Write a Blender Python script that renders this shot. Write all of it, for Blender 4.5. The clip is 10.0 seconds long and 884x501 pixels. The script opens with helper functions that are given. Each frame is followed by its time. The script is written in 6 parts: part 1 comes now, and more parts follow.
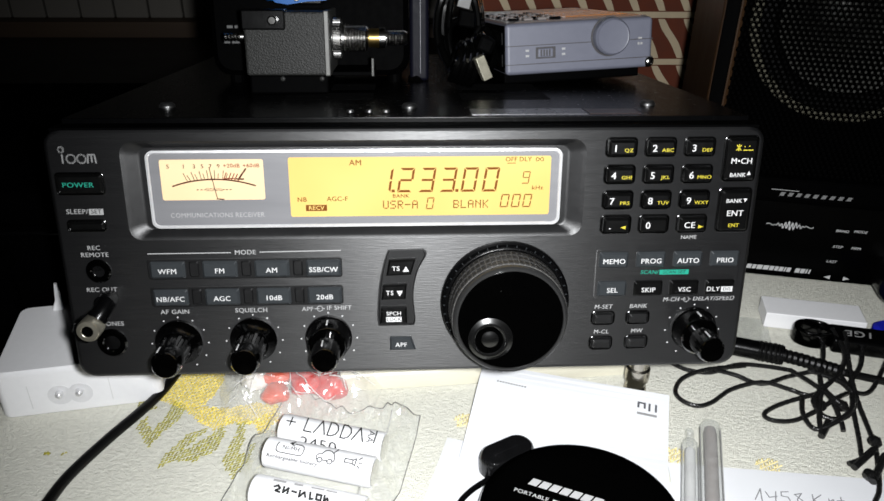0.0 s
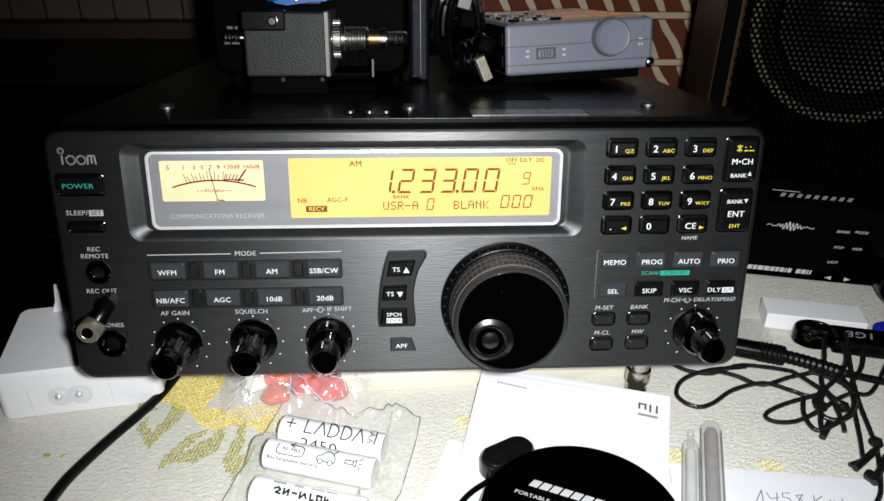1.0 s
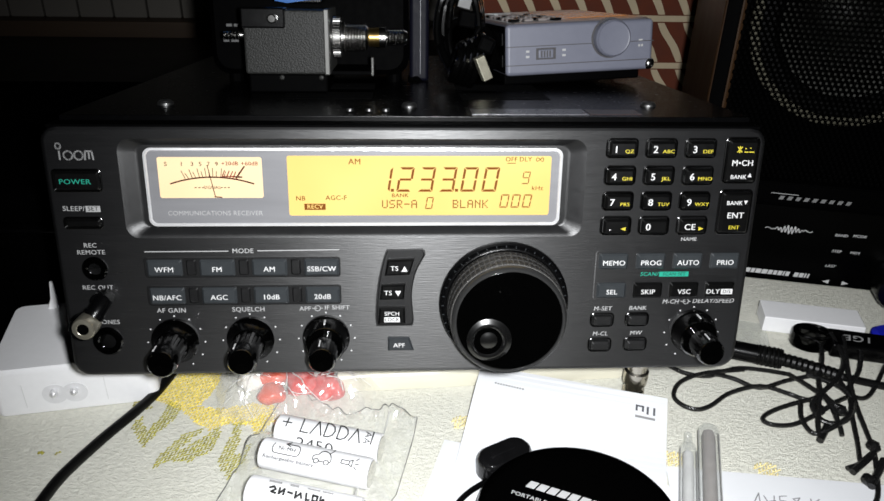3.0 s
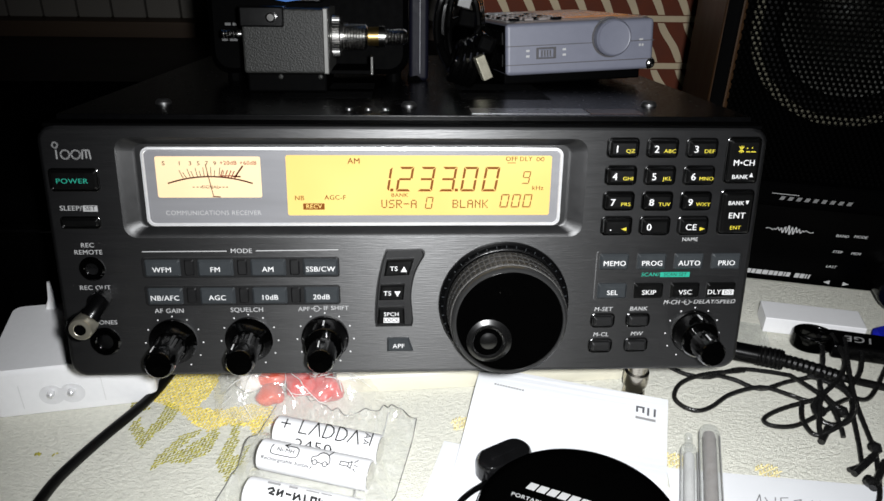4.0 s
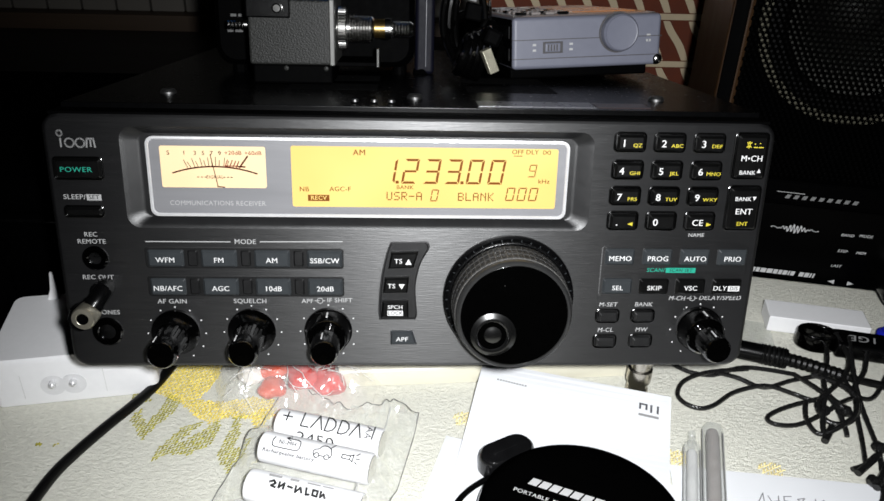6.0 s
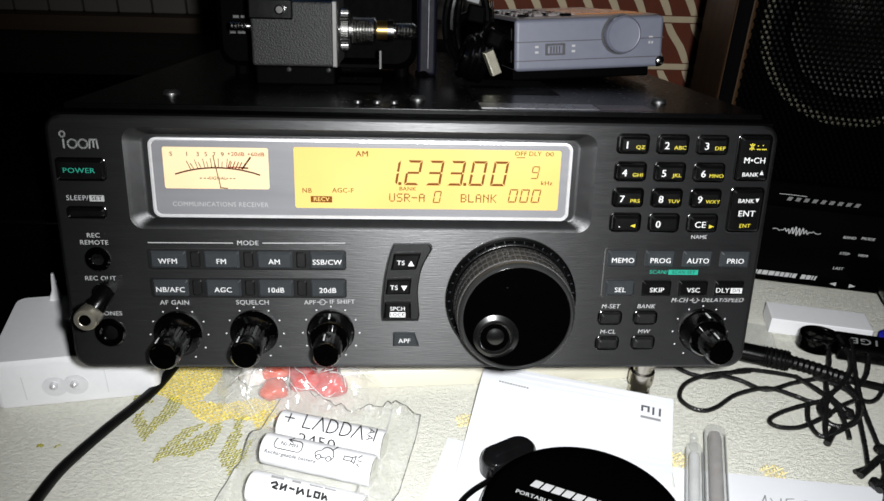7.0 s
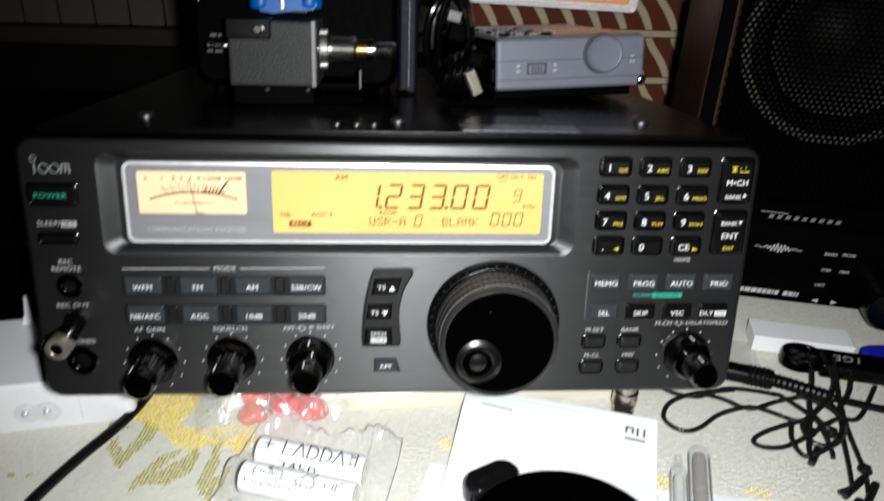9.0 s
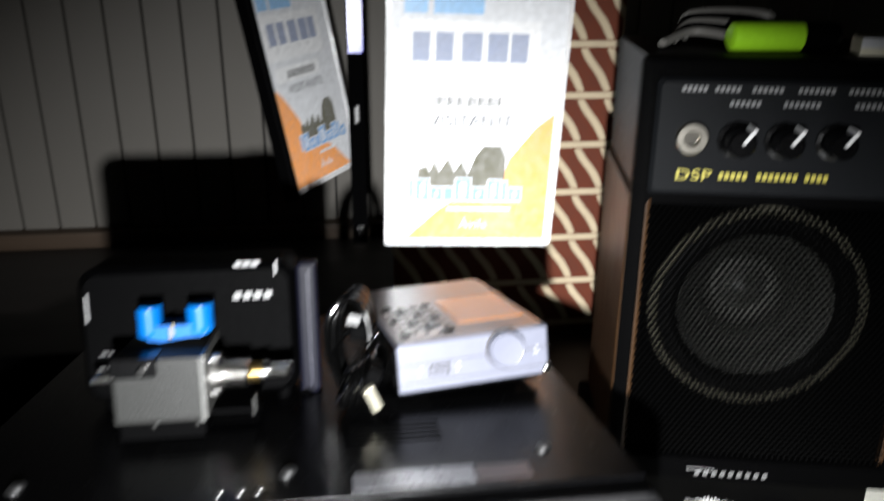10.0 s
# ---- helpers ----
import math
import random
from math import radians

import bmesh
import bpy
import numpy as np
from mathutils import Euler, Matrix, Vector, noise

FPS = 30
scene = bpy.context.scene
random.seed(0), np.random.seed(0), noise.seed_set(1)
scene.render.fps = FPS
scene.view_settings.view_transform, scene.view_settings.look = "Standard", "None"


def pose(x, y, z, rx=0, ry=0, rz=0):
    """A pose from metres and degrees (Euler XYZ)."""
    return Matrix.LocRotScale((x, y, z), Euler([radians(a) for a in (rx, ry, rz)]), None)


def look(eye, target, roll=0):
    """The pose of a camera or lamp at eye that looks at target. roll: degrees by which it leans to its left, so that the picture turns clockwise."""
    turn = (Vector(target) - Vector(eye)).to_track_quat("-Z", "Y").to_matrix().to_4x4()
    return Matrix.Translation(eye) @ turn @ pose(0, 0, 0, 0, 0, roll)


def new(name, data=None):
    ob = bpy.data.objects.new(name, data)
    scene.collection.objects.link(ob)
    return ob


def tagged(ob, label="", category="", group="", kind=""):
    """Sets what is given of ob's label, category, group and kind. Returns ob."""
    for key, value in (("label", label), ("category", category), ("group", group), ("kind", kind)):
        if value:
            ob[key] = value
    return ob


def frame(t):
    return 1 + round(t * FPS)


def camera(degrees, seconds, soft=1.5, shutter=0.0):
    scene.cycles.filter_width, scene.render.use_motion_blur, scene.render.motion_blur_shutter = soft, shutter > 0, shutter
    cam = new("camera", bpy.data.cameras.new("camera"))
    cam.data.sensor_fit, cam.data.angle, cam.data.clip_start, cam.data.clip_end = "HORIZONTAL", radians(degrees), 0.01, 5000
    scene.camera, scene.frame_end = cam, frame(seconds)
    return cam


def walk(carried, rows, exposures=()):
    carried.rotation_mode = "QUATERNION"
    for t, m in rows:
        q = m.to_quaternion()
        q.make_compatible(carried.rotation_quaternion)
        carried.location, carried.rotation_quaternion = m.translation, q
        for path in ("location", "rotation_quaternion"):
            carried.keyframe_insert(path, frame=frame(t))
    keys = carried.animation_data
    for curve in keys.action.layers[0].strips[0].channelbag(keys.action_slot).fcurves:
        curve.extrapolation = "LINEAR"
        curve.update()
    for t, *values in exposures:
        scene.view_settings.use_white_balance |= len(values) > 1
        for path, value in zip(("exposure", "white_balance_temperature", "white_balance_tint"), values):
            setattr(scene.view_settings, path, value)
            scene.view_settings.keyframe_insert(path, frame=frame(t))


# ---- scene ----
cam = camera(59.0, 10.0, shutter=0.5)
ROWS = [
    (0, -0.0044, -0.2728, 0.2863, 59.99, -0.77, -2.81),
    (0.5, -0.0042, -0.2719, 0.2862, 60.14, -0.8, -3.05),
    (1, -0.0044, -0.2723, 0.2861, 60.05, -0.72, -2.81),
    (1.5, -0.005, -0.2725, 0.2857, 60.15, -0.92, -2.79),
    (2, -0.005, -0.2722, 0.2853, 60.1, -0.97, -2.82),
    (2.5, -0.0051, -0.2722, 0.2848, 60.18, -1.2, -2.76),
    (4, -0.0054, -0.2702, 0.2828, 60.32, -1.33, -2.84),
    (4.5, -0.0055, -0.2697, 0.2825, 60.34, -1.54, -2.86),
    (5, -0.0063, -0.27, 0.2817, 60.34, -1.61, -2.64),
    (5.5, -0.0066, -0.2699, 0.2805, 60.19, -1.76, -2.52),
    (7, -0.0079, -0.2698, 0.2796, 60.37, -1.9, -2.42),
    (7.5, -0.0085, -0.2697, 0.2789, 60.5, -2.13, -2.45),
    (8, -0.0088, -0.2694, 0.2786, 60.42, -2.22, -2.41),
    (8.5, -0.0085, -0.2689, 0.2784, 60.36, -2.22, -2.49),
    (8.8, -0.0089, -0.2647, 0.2799, 60.37, -2.12, -3.13),
    (9, -0.0072, -0.2624, 0.2829, 61.02, -2.29, -3.67),
    (9.2, -0.0016, -0.2541, 0.2975, 62.32, -0.87, -5.21),
    (9.5, -0.0011, -0.252, 0.3164, 65.13, -0.7, -6.05),
    (9.7, 0.002, -0.2455, 0.3353, 66.78, -0.82, -6.3),
    (9.8, 0.0042, -0.2431, 0.342, 67.62, -0.51, -6.09),
    (9.9, 0.012, -0.2301, 0.3543, 68.79, -0.66, -7.09),
    (10, 0.0244, -0.2156, 0.3656, 69.52, -0.38, -7.67),
]
walk(cam, [(t, pose(x, y, z, rx, ry, rz)) for t, x, y, z, rx, ry, rz in ROWS],
     [(0, 0.0), (8.8, 0.0), (9.4, 0.0), (9.55, 0.0), (9.7, 0.9), (9.8, 1.15), (9.9, 1.65), (10, 2.2)])

# ---- light: the lamp beside the lens, and a nearly dark room ----
world = bpy.data.worlds.new("world")
scene.world = world
world.use_nodes = True
world.node_tree.nodes["Background"].inputs[0].default_value = (0.9, 0.95, 1.0, 1)
world.node_tree.nodes["Background"].inputs[1].default_value = 0.0006

lamp = bpy.data.lights.new("torch_light", "SPOT")
lamp.energy = 14.4
lamp.color = (0.97, 0.985, 1.0)
lamp.shadow_soft_size = 0.006
lamp.spot_size = radians(96)
lamp.spot_blend = 1.0
new("torch_light", lamp).matrix_world = look((0.012, -0.270, 0.287), (0.050, 0.04, 0.075))


# ---- materials ----
def mat(name, col, rough=0.5, metal=0.0, vary=0.12, scale=300.0, bump=0.0, spec=0.5, coat=0.0, glow=0.0, glow_col=None,
        trans=0.0, ior=1.45, stretch=(1, 1, 1), rvary=0.15, fine=2500.0):
    """A surface with colour and gloss that vary at two scales and a fine relief. scale: cycles a metre."""
    m = bpy.data.materials.new(name)
    m.use_nodes = True
    nt = m.node_tree
    b = nt.nodes["Principled BSDF"]
    b.inputs["Metallic"].default_value = metal
    b.inputs["Specular IOR Level"].default_value = spec
    b.inputs["Coat Weight"].default_value = coat
    b.inputs["Coat Roughness"].default_value = 0.05
    b.inputs["Transmission Weight"].default_value = trans
    b.inputs["IOR"].default_value = ior
    tc = nt.nodes.new("ShaderNodeTexCoord")
    mp = nt.nodes.new("ShaderNodeMapping")
    mp.inputs["Scale"].default_value = stretch
    nt.links.new(tc.outputs["Object"], mp.inputs["Vector"])
    n1 = nt.nodes.new("ShaderNodeTexNoise")
    n1.inputs["Scale"].default_value = scale
    n1.inputs["Detail"].default_value = 5
    nt.links.new(mp.outputs[0], n1.inputs["Vector"])
    n2 = nt.nodes.new("ShaderNodeTexNoise")
    n2.inputs["Scale"].default_value = fine
    n2.inputs["Detail"].default_value = 2
    nt.links.new(mp.outputs[0], n2.inputs["Vector"])
    mix = nt.nodes.new("ShaderNodeMix")
    mix.data_type = "RGBA"
    mix.inputs["A"].default_value = (*[c * (1 - vary) for c in col], 1)
    mix.inputs["B"].default_value = (*[min(1, c * (1 + vary)) for c in col], 1)
    nt.links.new(n1.outputs["Fac"], mix.inputs["Factor"])
    nt.links.new(mix.outputs["Result"], b.inputs["Base Color"])
    rr = nt.nodes.new("ShaderNodeMapRange")
    rr.inputs["To Min"].default_value = max(0.02, rough - rvary * rough)
    rr.inputs["To Max"].default_value = min(1, rough + rvary * rough)
    nt.links.new(n1.outputs["Fac"], rr.inputs["Value"])
    nt.links.new(rr.outputs[0], b.inputs["Roughness"])
    if bump:
        bp = nt.nodes.new("ShaderNodeBump")
        bp.inputs["Strength"].default_value = bump
        bp.inputs["Distance"].default_value = 0.0003
        nt.links.new(n2.outputs["Fac"], bp.inputs["Height"])
        nt.links.new(bp.outputs[0], b.inputs["Normal"])
    if glow:
        b.inputs["Emission Color"].default_value = (*(glow_col or col), 1)
        b.inputs["Emission Strength"].default_value = glow
        n3 = nt.nodes.new("ShaderNodeTexNoise")
        n3.inputs["Scale"].default_value = 26
        n3.inputs["Detail"].default_value = 1
        nt.links.new(mp.outputs[0], n3.inputs["Vector"])
        uneven = nt.nodes.new("ShaderNodeMix")
        uneven.data_type = "RGBA"
        g = glow_col or col
        uneven.inputs["A"].default_value = (g[0], g[1] * 0.72, g[2] * 0.6, 1)
        uneven.inputs["B"].default_value = (g[0], min(1, g[1] * 1.2), g[2] * 1.45, 1)
        nt.links.new(n3.outputs["Fac"], uneven.inputs["Factor"])
        nt.links.new(uneven.outputs["Result"], b.inputs["Emission Color"])
    return m


def brushed(m, amount):
    """Gloss drawn out upwards by fine level brush lines."""
    b = m.node_tree.nodes["Principled BSDF"]
    b.inputs["Anisotropic"].default_value = amount
    up = m.node_tree.nodes.new("ShaderNodeCombineXYZ")
    up.inputs[1].default_value, up.inputs[2].default_value = 0.19, 0.98
    m.node_tree.links.new(up.outputs[0], b.inputs["Tangent"])


PANEL = mat("charcoal_panel", (0.0045, 0.0045, 0.0048), 0.45, vary=0.25, scale=900, bump=0.4, stretch=(0.05, 1, 1), spec=0.85, rvary=0.12, fine=2600)
brushed(PANEL, 0.75)
BLACK = mat("black_plastic", (0.001, 0.001, 0.0011), 0.22, spec=0.3, bump=0.1)
RECESS = mat("charcoal_recess", (0.0042, 0.0042, 0.0045), 0.4, spec=0.5, vary=0.15, bump=0.15, fine=6000)
GLOSS = mat("gloss_black", (0.0003, 0.0003, 0.0003), 0.11, bump=0.0, rvary=0.3)
RUBBER = mat("black_rubber", (0.0016, 0.0016, 0.0016), 0.4, spec=0.3, bump=0.3)
COVER = mat("black_paint_metal", (0.0006, 0.0006, 0.0007), 0.26, bump=0.1, fine=3000, spec=0.12)
KEYGREY = mat("blue_grey_key", (0.019, 0.0215, 0.0235), 0.32, bump=0.15)
KEYBLACK = mat("black_key", (0.0009, 0.0009, 0.0009), 0.3, bump=0.1)
BEZEL = mat("grey_bezel", (0.12, 0.12, 0.126), 0.42, bump=0.1, stretch=(0.1, 1, 1))
SILVER = mat("silver_rim", (0.75, 0.75, 0.76), 0.3, metal=0.6, bump=0.0)
CHROME = mat("chrome", (0.75, 0.74, 0.72), 0.16, metal=1.0, vary=0.1)
NICKEL = mat("nickel", (0.48, 0.45, 0.39), 0.25, metal=1.0, vary=0.2)
DULLSCREW = mat("dull_screw", (0.1, 0.1, 0.1), 0.45, metal=1.0, vary=0.2)
BRASS = mat("brass", (0.36, 0.25, 0.09), 0.3, metal=1.0, vary=0.15)
LCDGLOW = mat("lit_display", (0.14, 0.1, 0.03), 0.35, vary=0.05, scale=20, glow=0.92, glow_col=(1.0, 0.72, 0.22), spec=0.15)
METERGLOW = mat("lit_meter_card", (0.2, 0.17, 0.12), 0.6, vary=0.05, scale=30, glow=0.85, glow_col=(1.0, 0.7, 0.34), spec=0.1)
SEGMENT = mat("display_segment", (0.05, 0.015, 0.002), 0.6, vary=0.05, spec=0.1, glow=0.2, glow_col=(0.8, 0.26, 0.02))
METERINK = mat("meter_ink", (0.04, 0.008, 0.004), 0.7, spec=0.1, vary=0.05)
WHITEINK = mat("white_print", (0.42, 0.42, 0.42), 0.5, vary=0.06)
GREYINK = mat("grey_print", (0.25, 0.25, 0.25), 0.5, vary=0.06)
DIMINK = mat("faint_print", (0.13, 0.13, 0.13), 0.5)
YELLOWINK = mat("yellow_print", (0.36, 0.3, 0.02), 0.5, vary=0.06)
GREENINK = mat("green_print", (0.006, 0.19, 0.13), 0.5, vary=0.06)
BLACKINK = mat("black_print", (0.015, 0.015, 0.015), 0.6)
WHITEPLASTIC = mat("white_plastic", (0.74, 0.74, 0.75), 0.38, vary=0.04, bump=0.05)
PAPER = mat("white_paper", (0.69, 0.7, 0.72), 0.65, vary=0.03, scale=60, bump=0.08)
CREAM = mat("cream_plastic", (0.72, 0.68, 0.52), 0.5, vary=0.06)
GREYCASE = mat("blue_grey_case", (0.09, 0.094, 0.12), 0.45, vary=0.06, bump=0.15)
DARKCASE = mat("dark_case", (0.03, 0.028, 0.03), 0.5, bump=0.15)
GREYMETAL = mat("grey_hammered_metal", (0.0085, 0.0087, 0.008), 0.5, vary=0.55, scale=700, bump=0.9, spec=0.2, fine=1100)
BLUE = mat("blue_plastic", (0.0, 0.065, 0.24), 0.4, vary=0.1, spec=0.25)
BLUEGLOSS = mat("deep_blue_plastic", (0.01, 0.015, 0.35), 0.2, vary=0.1)
WOOD = mat("walnut_veneer", (0.022, 0.0105, 0.004), 0.45, vary=0.5, scale=60, stretch=(8, 1, 0.6), bump=0.2, spec=0.2)
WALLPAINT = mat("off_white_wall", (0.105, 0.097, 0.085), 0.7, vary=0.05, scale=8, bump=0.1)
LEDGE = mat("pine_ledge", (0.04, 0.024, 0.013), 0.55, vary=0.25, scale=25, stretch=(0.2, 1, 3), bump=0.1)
ORANGE = mat("orange_print", (0.85, 0.32, 0.05), 0.45, vary=0.05)
GREEN = mat("lime_plastic", (0.3, 0.62, 0.02), 0.35)
TABLEWOOD = mat("dark_table_wood", (0.004, 0.0025, 0.002), 0.5, vary=0.4, scale=30, stretch=(0.2, 1, 1), bump=0.1)
MATTBLACK = mat("matt_black_plastic", (0.0004, 0.0004, 0.00045), 0.6, spec=0.015, bump=0.2)
BLACKCLOTH = mat("black_fabric", (0.0004, 0.0004, 0.00045), 0.95, spec=0.01, bump=0.6, fine=1500)
CORD = mat("black_cord", (0.006, 0.006, 0.006), 0.28, bump=1.0, fine=900, spec=0.6)


def film(name, tint=(1, 1, 1), rough=0.08, clear=0.75, bump=0.0, scale=200.0, haze=0.8, glint=0.02):
    """Thin clear plastic: mostly see-through, with gloss."""
    m = bpy.data.materials.new(name)
    m.use_nodes = True
    nt = m.node_tree
    b = nt.nodes["Principled BSDF"]
    b.inputs["Base Color"].default_value = (*[c * haze for c in tint], 1)
    b.inputs["Roughness"].default_value = rough
    tr = nt.nodes.new("ShaderNodeBsdfTransparent")
    tr.inputs[0].default_value = (*tint, 1)
    mx = nt.nodes.new("ShaderNodeMixShader")
    n = nt.nodes.new("ShaderNodeTexNoise")
    n.inputs["Scale"].default_value = scale
    rr = nt.nodes.new("ShaderNodeMapRange")
    rr.inputs["To Min"].default_value = 1 - clear - 0.1
    rr.inputs["To Max"].default_value = 1 - clear + 0.1
    tc = nt.nodes.new("ShaderNodeTexCoord")
    nt.links.new(tc.outputs["Object"], n.inputs["Vector"])
    nt.links.new(n.outputs["Fac"], rr.inputs["Value"])
    nt.links.new(rr.outputs[0], mx.inputs[0])
    nt.links.new(tr.outputs[0], mx.inputs[1])
    nt.links.new(b.outputs[0], mx.inputs[2])
    if bump:
        bp = nt.nodes.new("ShaderNodeBump")
        bp.inputs["Strength"].default_value = bump
        bp.inputs["Distance"].default_value = 0.001
        nt.links.new(n.outputs["Fac"], bp.inputs["Height"])
        nt.links.new(bp.outputs[0], b.inputs["Normal"])
    sheen = nt.nodes.new("ShaderNodeBsdfGlossy")
    sheen.inputs["Color"].default_value = (glint, glint, glint, 1)
    sheen.inputs["Roughness"].default_value = 0.13
    if bump:
        nt.links.new(bp.outputs[0], sheen.inputs["Normal"])
    both = nt.nodes.new("ShaderNodeAddShader")
    nt.links.new(mx.outputs[0], both.inputs[0])
    nt.links.new(sheen.outputs[0], both.inputs[1])
    nt.links.new(both.outputs[0], nt.nodes["Material Output"].inputs["Surface"])
    return m


CLEAR = film("clear_plastic", (0.95, 0.955, 0.945), 0.1, 0.84, 0.6, 160)
PACKFILM = film("crumpled_pack_film", (0.95, 0.955, 0.945), 0.12, 0.8, 0.9, 90, 0.75, 0.14)
CELLO = film("crinkled_cellophane", (0.97, 0.97, 0.96), 0.07, 0.8, 0.9, 220, 0.8, 0.1)
# Milky white in the colour stands in for glare along the sleeve edges.
SLEEVEGLARE = film("sleeve_glare_rim", (1, 1, 1), 0.1, 0.5, 0.0, 200, 0.95, 0.1)
WINDOWFILM = film("clear_window", (0.98, 0.98, 0.98), 0.06, 0.93)


# ---- mesh helpers: every number below is in millimetres ----
def even_normals(me, limit=35):
    """Smooth shading that keeps wide flat faces flat: normals weighted by area across soft edges."""
    n = len(me.polygons)
    area = np.empty(n)
    me.polygons.foreach_get("area", area)
    nor = np.empty(n * 3)
    me.polygons.foreach_get("normal", nor)
    nor = nor.reshape(n, 3)
    faces = [[] for _ in me.vertices]
    for p in me.polygons:
        for v in p.vertices:
            faces[v].append(p.index)
    least = math.cos(radians(limit))
    out = []
    for p in me.polygons:
        a = nor[p.index]
        for v in p.vertices:
            f = faces[v]
            near = nor[f]
            w = (area[f] ** 1.0) * (near @ a > least)
            s = (near * w[:, None]).sum(0)
            k = np.linalg.norm(s)
            out.append(tuple(s / k) if k > 1e-20 else tuple(a))
    me.normals_split_custom_set(out)


def part(name, bm, material, parent=None, label="", m=None, smooth=False):
    me = bpy.data.meshes.new(name)
    bmesh.ops.recalc_face_normals(bm, faces=bm.faces[:])
    bm.transform(Matrix.Scale(0.001, 4))
    bm.to_mesh(me)
    bm.free()
    if smooth:
        me.polygons.foreach_set("use_smooth", [True] * len(me.polygons))
        even_normals(me)
    me.materials.append(material)
    ob = new(name, me)
    ob.parent = parent
    if m is not None:
        ob.matrix_basis = m
    if label:
        tagged(ob, label)
    return ob


def thing(name, m, label, category, group="", kind=""):
    ob = new(name)
    ob.empty_display_size = 0.01
    ob.matrix_basis = m
    return tagged(ob, label, category, group, kind)


def at(x, y, z, rx=0, ry=0, rz=0):
    return pose(x / 1000, y / 1000, z / 1000, rx, ry, rz)


def block(x0, x1, y0, y1, z0, z1, bevel=0.0, seg=2, bm=None):
    out = bm or bmesh.new()
    one = bmesh.new()
    bmesh.ops.create_cube(one, size=1)
    bmesh.ops.scale(one, vec=(x1 - x0, y1 - y0, z1 - z0), verts=one.verts)
    bmesh.ops.translate(one, vec=((x0 + x1) / 2, (y0 + y1) / 2, (z0 + z1) / 2), verts=one.verts)
    if bevel:
        bmesh.ops.bevel(one, geom=one.edges[:], offset=bevel, segments=seg, affect="EDGES", profile=0.5)
    add(out, one)
    return out


def add(out, one):
    """Copies one bmesh into another and frees it."""
    copies = {v: out.verts.new(v.co) for v in one.verts}
    for f in one.faces:
        out.faces.new([copies[v] for v in f.verts])
    one.free()
    return out


def rounded(x0, x1, z0, z1, r, n=5):
    """The corner points of a rounded rectangle, anticlockwise."""
    pts = []
    for cx, cz, a in ((x1 - r, z1 - r, 0), (x0 + r, z1 - r, 90), (x0 + r, z0 + r, 180), (x1 - r, z0 + r, 270)):
        for k in range(n + 1):
            t = radians(a + 90 * k / n)
            pts.append((cx + r * math.cos(t), cz + r * math.sin(t)))
    return pts


def loft(loops, close_first=False, close_last=True, bm=None):
    """Skins closed loops of (x, y, z) of the same length."""
    out = bm or bmesh.new()
    rings = [[out.verts.new(p) for p in loop] for loop in loops]
    n = len(rings[0])
    for a, b in zip(rings, rings[1:]):
        for k in range(n):
            out.faces.new((a[k], a[(k + 1) % n], b[(k + 1) % n], b[k]))
    if close_first:
        out.faces.new(rings[0])
    if close_last:
        out.faces.new(rings[-1])
    return out


def key(x0, x1, z0, z1, proud, r=0.8, edge=0.5, back=1.0, bm=None, n=4):
    """A key cap that stands proud of the panel, with softened front edges."""
    o = rounded(x0, x1, z0, z1, r, n)
    i = rounded(x0 + edge, x1 - edge, z0 + edge, z1 - edge, max(0.2, r - edge * 0.5), n)
    return loft([[(x, back, z) for x, z in o], [(x, -proud + edge, z) for x, z in o], [(x, -proud, z) for x, z in i]], True, True, bm)


def lathe(profile, seg=40, bm=None, c=(0, 0, 0), axis="y", knurl=0.0, flutes=0, ends=(True, True)):
    """Turns (radius, height) pairs round an axis; for y the height runs towards the viewer."""
    loops = []
    for rad, h in profile:
        loop = []
        for k in range(seg):
            a = 2 * math.pi * k / seg
            q = rad * (1 + (knurl if flutes and (k * flutes * 2 // seg) % 2 else 0))
            u, v = q * math.cos(a), q * math.sin(a)
            p = {"y": (u, -h, v), "z": (u, v, h), "x": (h, u, v)}[axis]
            loop.append((c[0] + p[0], c[1] + p[1], c[2] + p[2]))
        loops.append(loop)
    return loft(loops, *ends, bm)


def smooth_path(pts, steps=6, closed=False):
    """Catmull-Rom through the points."""
    p = [Vector(q) for q in pts]
    n = len(p)
    out = []
    for i in range(n if closed else n - 1):
        a, b, c, d = (p[(i - 1) % n] if closed or i else p[0], p[i], p[(i + 1) % n], p[(i + 2) % n] if closed or i + 2 < n else p[-1])
        for s in range(steps):
            t = s / steps
            out.append(0.5 * (2 * b + (c - a) * t + (2 * a - 5 * b + 4 * c - d) * t * t + (3 * b - a - 3 * c + d) * t ** 3))
    if not closed:
        out.append(p[-1])
    return out


def tube(pts, rad, seg=10, steps=6, closed=False, bm=None, ripple=0.0):
    path = smooth_path(pts, steps, closed)
    loops, up = [], Vector((0, 0, 1))
    n = len(path)
    for i, p in enumerate(path):
        d = (path[(i + 1) % n] - path[i - 1]) if closed else (path[min(i + 1, n - 1)] - path[max(i - 1, 0)])
        d.normalize()
        side = d.cross(up)
        if side.length < 1e-3:
            side = d.cross(Vector((1, 0, 0)))
        side.normalize()
        other = side.cross(d)
        up = other
        q = rad * (1 + (ripple if i % 2 else 0))
        loops.append([p + q * (math.cos(2 * math.pi * k / seg) * side + math.sin(2 * math.pi * k / seg) * other) for k in range(seg)])
    if closed:
        return loft(loops + [loops[0]], False, False, bm)
    return loft(loops, True, True, bm)


TEXTS = {}


